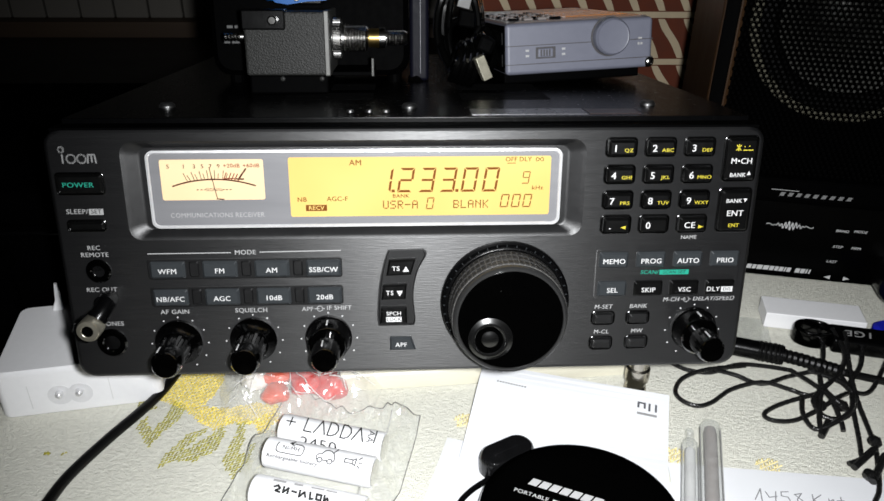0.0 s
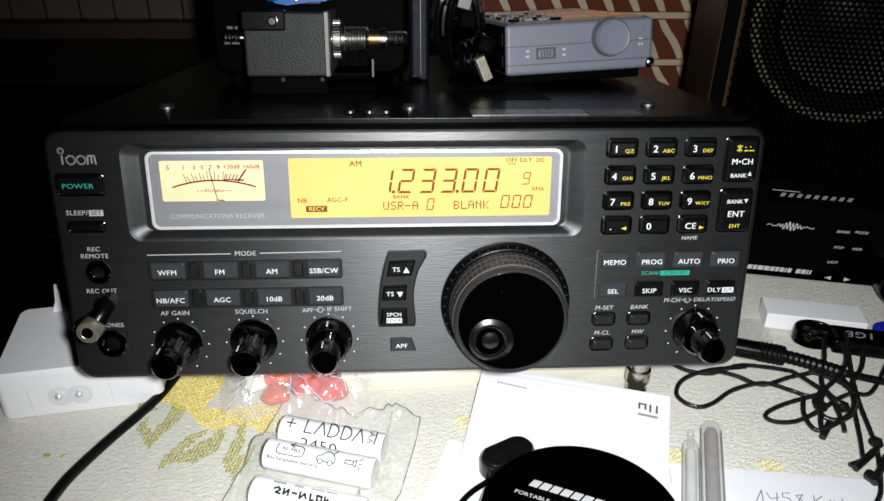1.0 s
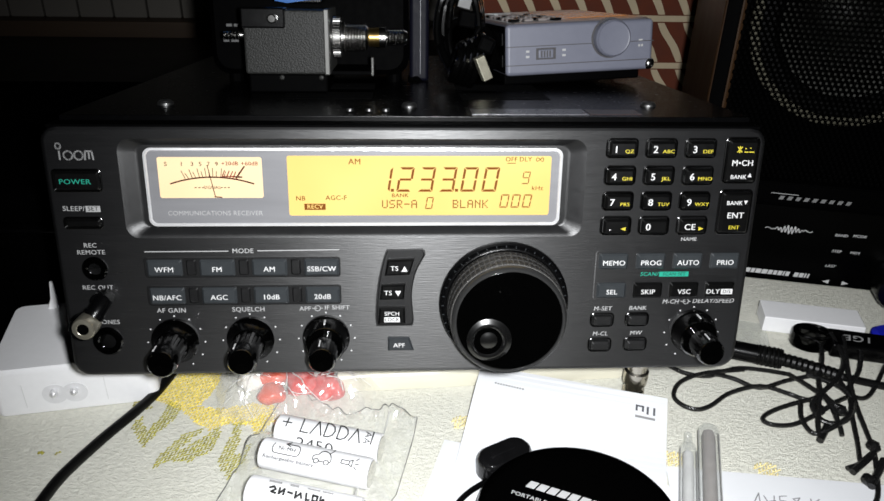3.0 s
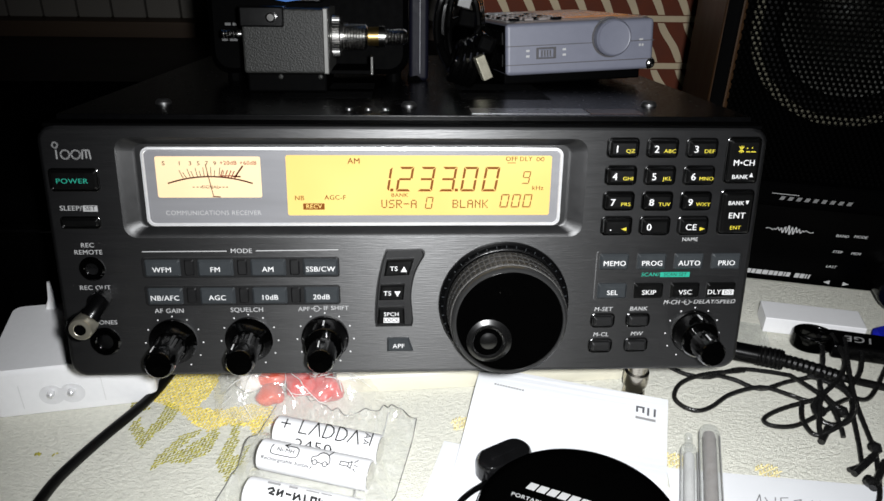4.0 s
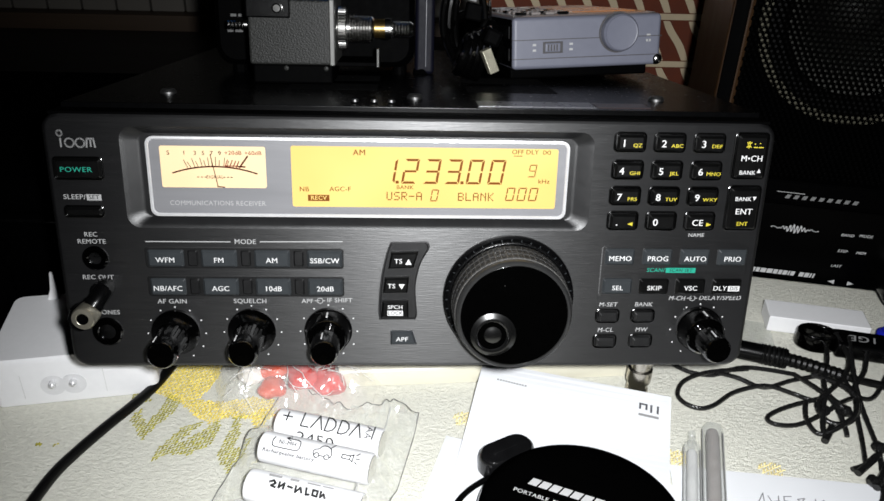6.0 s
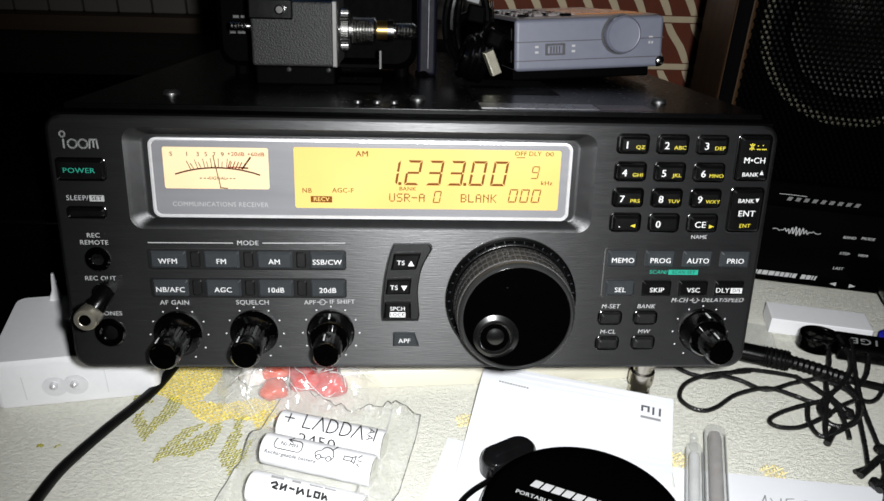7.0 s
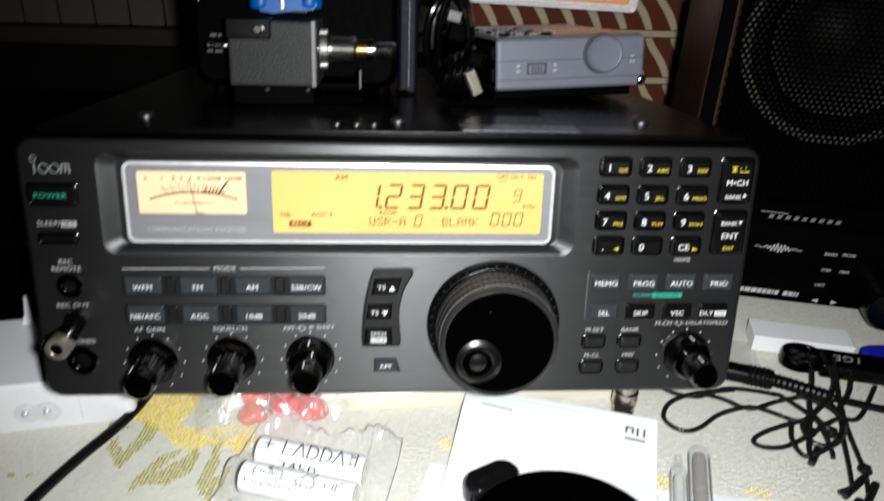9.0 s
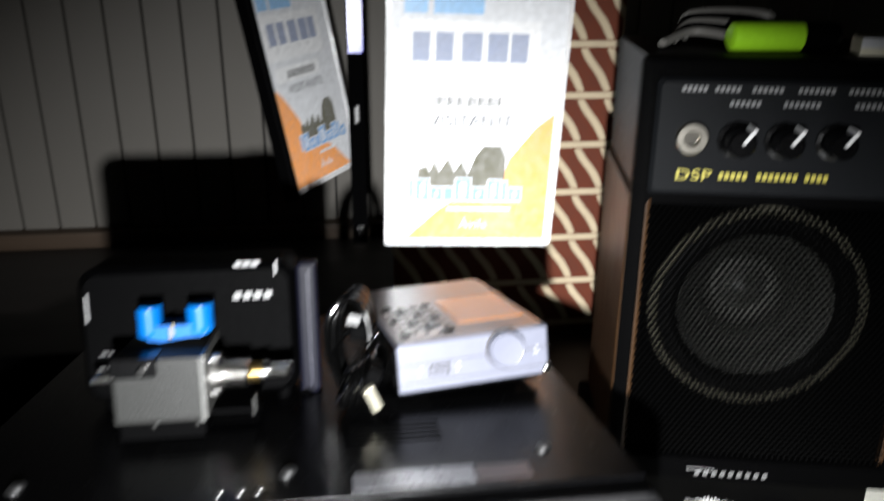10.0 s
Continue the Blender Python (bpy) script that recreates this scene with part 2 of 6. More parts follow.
def words(body, height, x, z, parent, material, y=-0.05, align="CENTER", bold=0.0, width=1.0, shear=0.0, name="lettering", m=None, thick=0.03):
    """Raised print, cap height in mm, facing -y with its middle at x, z."""
    k = (body, height, align, bold, width, shear)
    if k not in TEXTS:
        c = bpy.data.curves.new("print", "FONT")
        c.body, c.size, c.align_x, c.align_y = body, 0.00094 * height / 0.69, align, "CENTER"
        c.space_character = 1.07
        c.offset, c.shear, c.extrude, c.resolution_u = 0.0, shear, 0.001 * thick, 3
        t = bpy.data.objects.new("print", c)
        scene.collection.objects.link(t)
        me = bpy.data.meshes.new_from_object(t.evaluated_get(bpy.context.evaluated_depsgraph_get()))
        bpy.data.objects.remove(t)
        me.transform(Matrix.Diagonal((width * 1.04, 1, 1, 1)))
        if bold:
            strike = bmesh.new()
            for n, d in enumerate((-0.018, 0.0, 0.018)):
                copy = bmesh.new()
                copy.from_mesh(me)
                copy.transform(Matrix.Translation((0.001 * height * d, 0, 0.000006 * n)))
                add(strike, copy)
            strike.to_mesh(me)
            strike.free()
        TEXTS[k] = me
    me = TEXTS[k].copy()
    me.name = name
    me.materials.clear()
    me.materials.append(material)
    ob = new(name, me)
    ob.parent = parent
    ob.matrix_basis = (m if m is not None else Matrix()) @ at(x, y, z, 90)
    return ob


def bars(spans, z0, z1, parent, material, y=-0.05, name="print_bar", m=None):
    """Plain bars for print that is not lettered; one mesh."""
    bm = bmesh.new()
    for a, b in spans:
        block(a, b, y - 0.03, y + 0.03, z0, z1, bm=bm)
    return part(name, bm, material, parent, m=m)


def strokes(lines, rad, parent, material, y=-0.05, name="line_drawing", m=None):
    """Thin flat strokes in the x, z plane."""
    bm = bmesh.new()
    for line in lines:
        for (a, b), (c, d) in zip(line, line[1:]):
            u = Vector((c - a, d - b))
            if u.length < 1e-4:
                continue
            u.normalize()
            e, f = u * rad * 0.6, Vector((-u.y, u.x)) * rad
            q = [(a - e.x + f.x, b - e.y + f.y), (a - e.x - f.x, b - e.y - f.y), (c + e.x - f.x, d + e.y - f.y), (c + e.x + f.x, d + e.y + f.y)]
            loft([[(x, y + 0.03, z) for x, z in q], [(x, y, z) for x, z in q]], True, True, bm)
    return part(name, bm, material, parent, m=m)



def plates(shapes, parent, material, y=-0.05, name="maker_mark", m=None):
    """Flat plain marks in the x, z plane, each a mesh of its own; a mark is one polygon or a list of them."""
    for mark in shapes:
        bm = bmesh.new()
        for q in mark if isinstance(mark[0], list) else [mark]:
            loft([[(x, y + 0.03, z) for x, z in q], [(x, y, z) for x, z in q]], True, True, bm)
        part(name, bm, material, parent, m=m)


def slanted(x, z0, z1, w, lean=0.0):
    h = z1 - z0
    return [(x, z0), (x + w, z0), (x + w + lean * h, z1), (x + lean * h, z1)]


def hollow(x0, x1, z0, z1, t):
    """Four bars that frame a rectangle."""
    return [[[(x0, z0), (x1, z0), (x1, z0 + t), (x0, z0 + t)], [(x0, z1 - t), (x1, z1 - t), (x1, z1), (x0, z1)],
            [(x0, z0 + t), (x0 + t, z0 + t), (x0 + t, z1 - t), (x0, z1 - t)], [(x1 - t, z0 + t), (x1, z0 + t), (x1, z1 - t), (x1 - t, z1 - t)]]]

# ---- the table, its cloth and the dark room ----
table = thing("table", at(0, 60, -4), "dark wooden table under a white cloth", "table")
part("tabletop", block(-750, 750, -330, 770, -28, 0, 3), TABLEWOOD, table)
for x in (-690, 690):
    for y in (-280, 740):
        part("leg", block(x - 30, x + 30, y - 30, y + 30, -730, -28, 3), TABLEWOOD, table)

CLOTH = bpy.data.materials.new("woven_cloth")
CLOTH.use_nodes = True
nt = CLOTH.node_tree
b = nt.nodes["Principled BSDF"]
b.inputs["Roughness"].default_value = 0.85
tc = nt.nodes.new("ShaderNodeTexCoord")
big = nt.nodes.new("ShaderNodeTexNoise")
big.inputs["Scale"].default_value = 14
big.inputs["Detail"].default_value = 4
nt.links.new(tc.outputs["Object"], big.inputs["Vector"])
mix = nt.nodes.new("ShaderNodeMix")
mix.data_type = "RGBA"
mix.inputs["A"].default_value = (0.7, 0.69, 0.6, 1)
mix.inputs["B"].default_value = (0.8, 0.795, 0.71, 1)
nt.links.new(big.outputs["Fac"], mix.inputs["Factor"])
nt.links.new(mix.outputs["Result"], b.inputs["Base Color"])
mp = nt.nodes.new("ShaderNodeMapping")
mp.inputs["Rotation"].default_value = (0, 0, 0.5)
mp.inputs["Scale"].default_value = (0.85, 1.35, 1)
nt.links.new(tc.outputs["Object"], mp.inputs["Vector"])
slub = nt.nodes.new("ShaderNodeTexNoise")
slub.inputs["Scale"].default_value = 380
slub.inputs["Detail"].default_value = 6
slub.inputs["Roughness"].default_value = 0.72
nt.links.new(mp.outputs[0], slub.inputs["Vector"])
# Multiplies the colour darker where the slub relief is low.
slub_tone = nt.nodes.new("ShaderNodeMix")
slub_tone.data_type = "RGBA"
slub_tone.blend_type = "MULTIPLY"
slub_tone.inputs["Factor"].default_value = 1.0
ramp = nt.nodes.new("ShaderNodeMapRange")
ramp.inputs["From Min"].default_value = 0.36
ramp.inputs["From Max"].default_value = 0.6
ramp.inputs["To Min"].default_value = 0.84
ramp.inputs["To Max"].default_value = 0.97
nt.links.new(slub.outputs["Fac"], ramp.inputs["Value"])
nt.links.new(mix.outputs["Result"], slub_tone.inputs["A"])
nt.links.new(ramp.outputs[0], slub_tone.inputs["B"])
nt.links.new(slub_tone.outputs["Result"], b.inputs["Base Color"])
bp = nt.nodes.new("ShaderNodeBump")
bp.inputs["Strength"].default_value = 1.0
bp.inputs["Distance"].default_value = 0.0011
nt.links.new(slub.outputs["Fac"], bp.inputs["Height"])
weave = nt.nodes.new("ShaderNodeTexNoise")
weave.inputs["Scale"].default_value = 1700
weave.inputs["Detail"].default_value = 2
nt.links.new(mp.outputs[0], weave.inputs["Vector"])
grain = nt.nodes.new("ShaderNodeBump")
grain.inputs["Strength"].default_value = 0.5
grain.inputs["Distance"].default_value = 0.0003
nt.links.new(weave.outputs["Fac"], grain.inputs["Height"])
nt.links.new(bp.outputs[0], grain.inputs["Normal"])
nt.links.new(grain.outputs[0], b.inputs["Normal"])

cloth = thing("tablecloth", at(0, 0, 0), "white slubbed cotton tablecloth with embroidered yellow flowers", "tablecloth")
bm = bmesh.new()
bmesh.ops.create_grid(bm, x_segments=120, y_segments=100, size=0.5)
for v in bm.verts:
    x, y = v.co.x * 1500, v.co.y * 560 + 5
    v.co = (x, y, -0.4 + 0.35 * noise.noise(Vector((x / 40, y / 30, 2))))
part("sheet", bm, CLOTH, cloth, smooth=True)


def thread(name, col):
    """Embroidery yarn with a soft sheen, each stitch a little different."""
    m = mat(name, col, 0.6, vary=0.3, scale=200, bump=0.4)
    nt = m.node_tree
    b = nt.nodes["Principled BSDF"]
    geo = nt.nodes.new("ShaderNodeNewGeometry")
    mix = nt.nodes.new("ShaderNodeMix")
    mix.data_type = "RGBA"
    mix.inputs["A"].default_value = (*[c * 0.65 for c in col], 1)
    mix.inputs["B"].default_value = (*[min(1, c * 1.3) for c in col], 1)
    nt.links.new(geo.outputs["Random Per Island"], mix.inputs["Factor"])
    nt.links.new(mix.outputs["Result"], b.inputs["Base Color"])
    return m


GOLD = thread("gold_thread", (0.62, 0.49, 0.08))
OLIVE = thread("olive_thread", (0.27, 0.25, 0.025))
PALEGOLD = thread("pale_gold_thread", (0.66, 0.56, 0.26))


def inside(x, y, ring):
    hit = False
    for (ax, ay), (bx, by) in zip(ring, ring[1:] + ring[:1]):
        if (ay > y) != (by > y) and x < ax + (bx - ax) * (y - ay) / (by - ay):
            hit = not hit
    return hit


stitch_rng = random.Random(8)


def stitched(name, ring, material, label="", gap=1.52, long=2.3, thick=0.95, ang=24):
    """Rows of short slanting raised stitches that fill an outline, the cloth showing between them."""
    bm = bmesh.new()
    ca, sa = math.cos(radians(ang)), math.sin(radians(ang))
    cx, cy = sum(p[0] for p in ring) / len(ring), sum(p[1] for p in ring) / len(ring)
    n = 36
    for i in range(-n, n + 1):
        for j in range(-n, n + 1):
            u, v = i * long * 0.86 + (long * 0.43 if j % 2 else 0), j * gap
            x, y = cx + ca * u - sa * v + stitch_rng.uniform(-0.2, 0.2), cy + sa * u + ca * v + stitch_rng.uniform(-0.2, 0.2)
            if not inside(x, y, ring):
                continue
            a = radians(ang + (38 if j % 2 else -8) + stitch_rng.uniform(-9, 9))
            l, w, h = long * 0.5, thick * 0.5 * stitch_rng.uniform(0.8, 1.15), stitch_rng.uniform(0.45, 0.75)
            q = [(-l, 0, -0.2), (-l * 0.6, -w, 0.1), (l * 0.6, -w, 0.1), (l, 0, -0.2), (l * 0.6, w, 0.1), (-l * 0.6, w, 0.1), (-l * 0.5, 0, h), (l * 0.5, 0, h)]
            vs = [bm.verts.new((x + math.cos(a) * p - math.sin(a) * r, y + math.sin(a) * p + math.cos(a) * r, z)) for p, r, z in q]
            for f in ((0, 1, 6), (1, 2, 7, 6), (2, 3, 7), (3, 4, 7), (4, 5, 6, 7), (5, 0, 6)):
                bm.faces.new([vs[k] for k in f])
    tagged(part(name, bm, material, cloth, smooth=True), label, kind="stuff")


# flower by the supply: gold petals and open olive leaves round them
stitched("flower_petal", [(-150, 84), (-136, 96), (-106, 96), (-108, 70), (-114, 57), (-100, 55), (-85, 59), (-72, 56), (-72, 44), (-80, 33), (-84, 42), (-97, 43), (-104, 38), (-112, 43), (-123, 55), (-135, 62), (-146, 66)], GOLD, "gold stitched flower petals", 1.25, 2.2)
stitched("leaf", [(-145.5, 42.6), (-142, 50), (-136, 37), (-131, 54), (-130.5, 64), (-122, 57), (-125.6, 44), (-132, 34), (-134, 26), (-139, 33)], OLIVE)
stitched("leaf", [(-127, 12), (-124.4, 23), (-117.6, 35), (-107, 41), (-109.3, 35), (-115, 27), (-120, 22), (-112.9, 26.6), (-106, 34), (-98, 43), (-98.6, 32), (-101, 22.5), (-110.4, 15.5), (-118.8, 16.5)], OLIVE)
stitched("leaf", [(-95.8, 16.6), (-94.8, 26.3), (-92, 34.3), (-93, 43), (-88.5, 44), (-87.6, 30), (-89, 21), (-85.5, 21), (-82, 30), (-81, 22), (-85, 10.8), (-88.6, 3.5), (-92.2, 9.0)], OLIVE)
stitched("leaf", [(-150, 60), (-146, 66), (-140, 61), (-138, 56), (-143, 55)], OLIVE)
for x, y in ((27, 41), (131, 12), (176, 3)):
    stitched("small_flower", [(x + 6.5 * math.cos(a) * (1 + 0.3 * math.cos(3 * a)), y + 5.5 * math.sin(a)) for a in [k * 0.6283 for k in range(10)]], PALEGOLD)
for x, y in ((-184, 24), (-176, 24)):
    stitched("thread_knot", [(x + 1.6 * math.cos(k), y + 1.2 * math.sin(k)) for k in range(6)], OLIVE, gap=1.0, long=1.4)

# the room: panelled wall, dark floor, side walls, ceiling
tagged(part("floor", block(-2500, 2500, -2500, 1600, -800, -760), TABLEWOOD), "dark wooden floor boards", "floor", kind="structure")
wall = thing("wall_north", at(0, 862, 0), "off-white panelled wall with vertical grooves", "wall", kind="structure")
for k in range(46):
    x = -1300 + 47.2 * k
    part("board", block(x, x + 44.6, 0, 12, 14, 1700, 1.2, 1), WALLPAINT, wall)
# Dark sheet behind the boards puts the grooves' shade into its colour.
part("wall_back", block(-1320, 900, 12, 60, -760, 1700), mat("groove_shade", (0.012, 0.011, 0.01), 0.8), wall)
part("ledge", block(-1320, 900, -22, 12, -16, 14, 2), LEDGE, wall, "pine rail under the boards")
PLAIN = mat("dim_plaster", (0.1, 0.093, 0.083), 0.8, vary=0.06, scale=6)
for name, dims in (("wall_west", (-2560, -2500, -2500, 1600, -760, 1700)), ("wall_east", (2500, 2560, -2500, 1600, -760, 1700)), ("wall_south", (-2500, 2500, -2560, -2500, -760, 1700)), ("wall_behind", (-2500, 2500, 1600, 1660, -760, 1700))):
    tagged(part(name, block(*dims), PLAIN), "plain plaster wall in the dark", "wall", kind="structure")
tagged(part("ceiling", block(-2560, 2560, -2560, 1660, 1700, 1740), PLAIN), "plain plaster ceiling in the dark", "ceiling", kind="structure")

# ---- the communications receiver: x across, y away from the viewer, z up from the panel's lower edge ----
TILT = at(0, 0, 66, -11)
receiver = thing("communications_receiver", TILT, "charcoal desktop communications receiver with lit amber display, front raised", "radio receiver")

PX0, PX1, PZ0, PZ1 = -145.5, 144.5, 0.5, 108.9


def flat(points, y):
    return [(x, y, z) for x, z in points]


bm = loft([
    flat(rounded(PX0, PX1, PZ0, PZ1, 7, 6), 9),
    flat(rounded(PX0, PX1, PZ0, PZ1, 7, 6), 2.2),
    flat(rounded(PX0 + 1.2, PX1 - 1.2, PZ0 + 1.2, PZ1 - 0.5, 6.4, 6), 0.7),
    flat(rounded(PX0 + 2.4, PX1 - 2.4, PZ0 + 2.4, PZ1 - 1.3, 5.6, 6), 0),
    flat(rounded(-116, 70.5, 63.2, 104.2, 5.5, 6), 0),
], False, False)
part("front_panel", bm, PANEL, receiver, "charcoal plastic front panel with recessed display", smooth=True)
part("display_recess", loft([
    flat(rounded(-116, 70.5, 63.2, 104.2, 5.5, 6), 0),
    flat(rounded(-115.2, 69.8, 63.9, 103.8, 5.2, 6), 0.3),
    flat(rounded(-114.0, 68.6, 64.8, 103.2, 4.8, 6), 0.8),
    flat(rounded(-110.4, 64.6, 66.7, 101.5, 3.6, 6), 2.7),
    flat(rounded(-109.0, 63.2, 67.2, 101.0, 3.2, 6), 3.3)], False, True), RECESS, receiver, smooth=True)
part("panel_back", block(-143, 142, 9, 12, 3, 107.6, 0.5), BLACK, receiver)

# display: silver-rimmed grey plate, lit meter, lit liquid-crystal panel
bezel = part("display_bezel", loft([
    flat(rounded(-106.6, 60.8, 68.0, 99.9, 3.0, 6), 3.25),
    flat(rounded(-106.6, 60.8, 68.0, 99.9, 3.0, 6), 2.2),
    flat(rounded(-106.0, 60.2, 68.6, 99.3, 2.6, 6), 1.8)], False, True), BEZEL, receiver, "brushed grey display plate", smooth=True)
part("rim", loft([
    flat(rounded(-106.8, 61.0, 67.8, 100.1, 3.1, 6), 3.2),
    flat(rounded(-106.8, 61.0, 67.8, 100.1, 3.1, 6), 1.4),
    flat(rounded(-106.0, 60.2, 68.6, 99.3, 2.6, 6), 1.2),
    flat(rounded(-105.6, 59.8, 69.0, 98.9, 2.3, 6), 1.75)], False, False), SILVER, bezel, "bright silver rim", smooth=True)

meter = part("signal_meter", loft([flat(rounded(-101.5, -60.4, 79.7, 96.4, 0.8), 1.78), flat(rounded(-101.5, -60.4, 79.7, 96.4, 0.8), 1.6)]), METERGLOW, receiver, "lit cream signal meter card")
arc = [(-80.5 + 46 * math.sin(radians(a)), 47.0 + 41.3 * math.cos(radians(a))) for a in range(-21, 22, 3)]
RUSTINK = mat("rust_ink", (0.14, 0.018, 0.008), 0.6, spec=0.1)
strokes([arc], 0.3, meter, METERINK, y=1.5, name="scale_arc")
ticks = []
for k, a in enumerate((-13, -9.5, -6, -2.7, 0.6, 4.5)):
    for h, b in ((3.6, a), (2.4, a + 1.6)):
        ticks.append([(-80.5 + 46 * math.sin(radians(b)), 47 + 41.4 * math.cos(radians(b))), (-80.5 + 49 * math.sin(radians(b * 1.08)), 47 + (41.4 + h) * math.cos(radians(b)))])
strokes(ticks, 0.13, meter, METERINK, y=1.5, name="scale_marks")
red = []
for a in (5.2, 7.4, 9, 10.5, 12.2):
    red.append([(-80.5 + 46 * math.sin(radians(a)), 47 + 41.6 * math.cos(radians(a))), (-80.5 + 48.6 * math.sin(radians(a)) + 0.8, 47 + 44.2 * math.cos(radians(a)))])
red.append([(-76, 88.6), (-72, 88.6)])
strokes(red, 0.2, meter, RUSTINK, y=1.5, name="red_marks")
strokes([[(-70.6, 88.2), (-67.4, 92.6)], [(-71.4, 88.4), (-68.6, 88.3)]], 0.32, meter, METERINK, y=1.5, name="scale_marks")
strokes([[(-87.5, 84), (-86.9, 84)], [(-86, 84), (-85.4, 84)], [(-84.6, 84), (-84, 84)], [(-77.2, 84), (-76.6, 84)], [(-75.8, 84), (-75.2, 84)], [(-74.4, 84), (-73.8, 84)]], 0.18, meter, METERINK, y=1.5, name="dot_row")
words("SIGNAL", 1.35, -80.6, 84.0, meter, METERINK, y=1.5)
for s, x in (("S", -98.2), ("1", -92), ("3", -87.8), ("5", -84.6), ("7", -81.4), ("9", -78.2)):
    words(s, 1.75, x, 93.6, meter, METERINK, y=1.5, bold=0.02)
words("+20dB", 1.7, -73.0, 93.8, meter, RUSTINK, y=1.5, bold=0.02)
words("+60dB", 1.7, -65.2, 93.8, meter, RUSTINK, y=1.5, bold=0.02)
strokes([[(-81.9, 93.2), (-79.6, 80.2)]], 0.16, meter, METERINK, y=1.35, name="needle")
strokes([[(-79.8, 80.2), (-77.0, 80.0)]], 0.22, meter, METERINK, y=1.35, name="needle_hub")
words("COMMUNICATIONS RECEIVER", 2.0, -80.2, 73.2, bezel, GREYINK, y=1.6, width=0.93)

lcd = part("liquid_crystal_display", loft([flat(rounded(-50.4, 56.4, 72.2, 97.0, 0.9), 1.78), flat(rounded(-50.4, 56.4, 72.2, 97.0, 0.9), 1.6)]), LCDGLOW, receiver, "amber backlit liquid crystal display")

SEGS = {"0": "abcdef", "1": "bc", "2": "abged", "3": "abgcd", "9": "abcdfg", "g": "abcdfg", "U": "bcdef", "S": "afgcd"}


def digit(ch, x, z, w, h, t, lean=0.16):
    """One leaning seven-segment digit; x, z: its lower left corner."""
    g = 0.12 * t + 0.08
    m = h / 2
    quads = {
        "a": [(g, h), (w - g, h), (w - g - t, h - t), (g + t, h - t)],
        "d": [(g, 0), (g + t, t), (w - g - t, t), (w - g, 0)],
        "g": [(g + t * 0.5, m - t * 0.45), (g + t * 0.5, m + t * 0.45), (w - g - t * 0.5, m + t * 0.45), (w - g - t * 0.5, m - t * 0.45)],
        "f": [(0, h - g), (t, h - g - t), (t, m + g + t * 0.3), (0, m + g)],
        "b": [(w, h - g), (w, m + g), (w - t, m + g + t * 0.3), (w - t, h - g - t)],
        "e": [(0, m - g), (t, m - g - t * 0.3), (t, g + t), (0, g)],
        "c": [(w, m - g), (w, g), (w - t, g + t), (w - t, m - g - t * 0.3)],
    }
    for s in SEGS[ch]:
        q = [(x + a + lean * b, z + b) for a, b in quads[s]]
        part("segment", loft([[(a, 1.58, b) for a, b in q], [(a, 1.5, b) for a, b in q]], True, True), SEGMENT, lcd)


for ch, x in (("1", -15.5), ("2", -6.8), ("3", 1.9), ("3", 10.6), ("0", 19.3), ("0", 28.0)):
    digit(ch, x, 82.2, 6.0, 10.2, 0.95)
part("decimal_point", block(-9.0, -7.7, 1.5, 1.58, 82.2, 83.4), SEGMENT, lcd)
part("decimal_point", block(17.2, 18.5, 1.5, 1.58, 82.2, 83.4), SEGMENT, lcd)
digit("9", 44.4, 85.4, 3.0, 5.2, 0.4)
digit("0", 5.0, 74.9, 2.9, 5.0, 0.45)
for x in (35.6, 40.3, 45.0):
    digit("0", x, 75.4, 3.4, 5.6, 0.5)
words("AM", 2.4, -23.4, 94.6, lcd, SEGMENT, y=1.55, bold=0.06)
words("BANK", 1.6, -5.2, 80.6, lcd, SEGMENT, y=1.55, bold=0.06, width=1.1)
DOTS = {"U": "10001 10001 10001 10001 10001 10001 01110", "S": "01111 10000 10000 01110 00001 00001 11110", "R": "11110 10001 10001 11110 10100 10010 10001",
        "-": "00000 00000 00000 11111 00000 00000 00000", "A": "01110 10001 10001 11111 10001 10001 10001", "B": "11110 10001 10001 11110 10001 10001 11110",
        "L": "10000 10000 10000 10000 10000 10000 11111", "N": "10001 11001 10101 10011 10001 10001 10001", "K": "10001 10010 10100 11000 10100 10010 10001"}
for text, x0, step in (("USR-A", -12.6, 3.0), ("BLANK", 16.4, 3.05)):
    for n, ch in enumerate(text):
        bm = bmesh.new()
        for j, line in enumerate(DOTS[ch].split()):
            for k, on in enumerate(line):
                if on == "1":
                    x, z = x0 + step * n + 0.47 * k, 78.7 - 0.5 * j
                    block(x, x + 0.44, 1.5, 1.58, z - 0.46, z, bm=bm)
        tagged(part("dot_letter", bm, SEGMENT, lcd), kind="stuff")
words("kHz", 1.8, 51.2, 83.6, lcd, SEGMENT, y=1.55, bold=0.06, width=1.1)
words("OFF", 1.9, 40.0, 95.6, lcd, SEGMENT, y=1.55, bold=0.06)
words("DLY", 1.9, 45.8, 95.6, lcd, SEGMENT, y=1.55, bold=0.06)
strokes([[(51.7 + 1.5 * math.sin(t), 95.6 + 0.75 * math.sin(2 * t)) for t in [k * math.pi / 10 for k in range(21)]]], 0.14, lcd, SEGMENT, y=1.55, name="infinity_sign")
part("underline", block(38.4, 41.8, 1.5, 1.58, 93.9, 94.2), SEGMENT, lcd)
words("NB", 2.0, -45.6, 79.4, lcd, SEGMENT, y=1.55, bold=0.06)
words("AGC-F", 2.0, -31.2, 79.6, lcd, SEGMENT, y=1.55, bold=0.06)
tag = part("receive_flag", block(-44.2, -35.6, 1.5, 1.58, 74.6, 77.2), SEGMENT, lcd)
words("RECV", 1.8, -39.9, 75.9, lcd, LCDGLOW, y=1.46, bold=0.03)

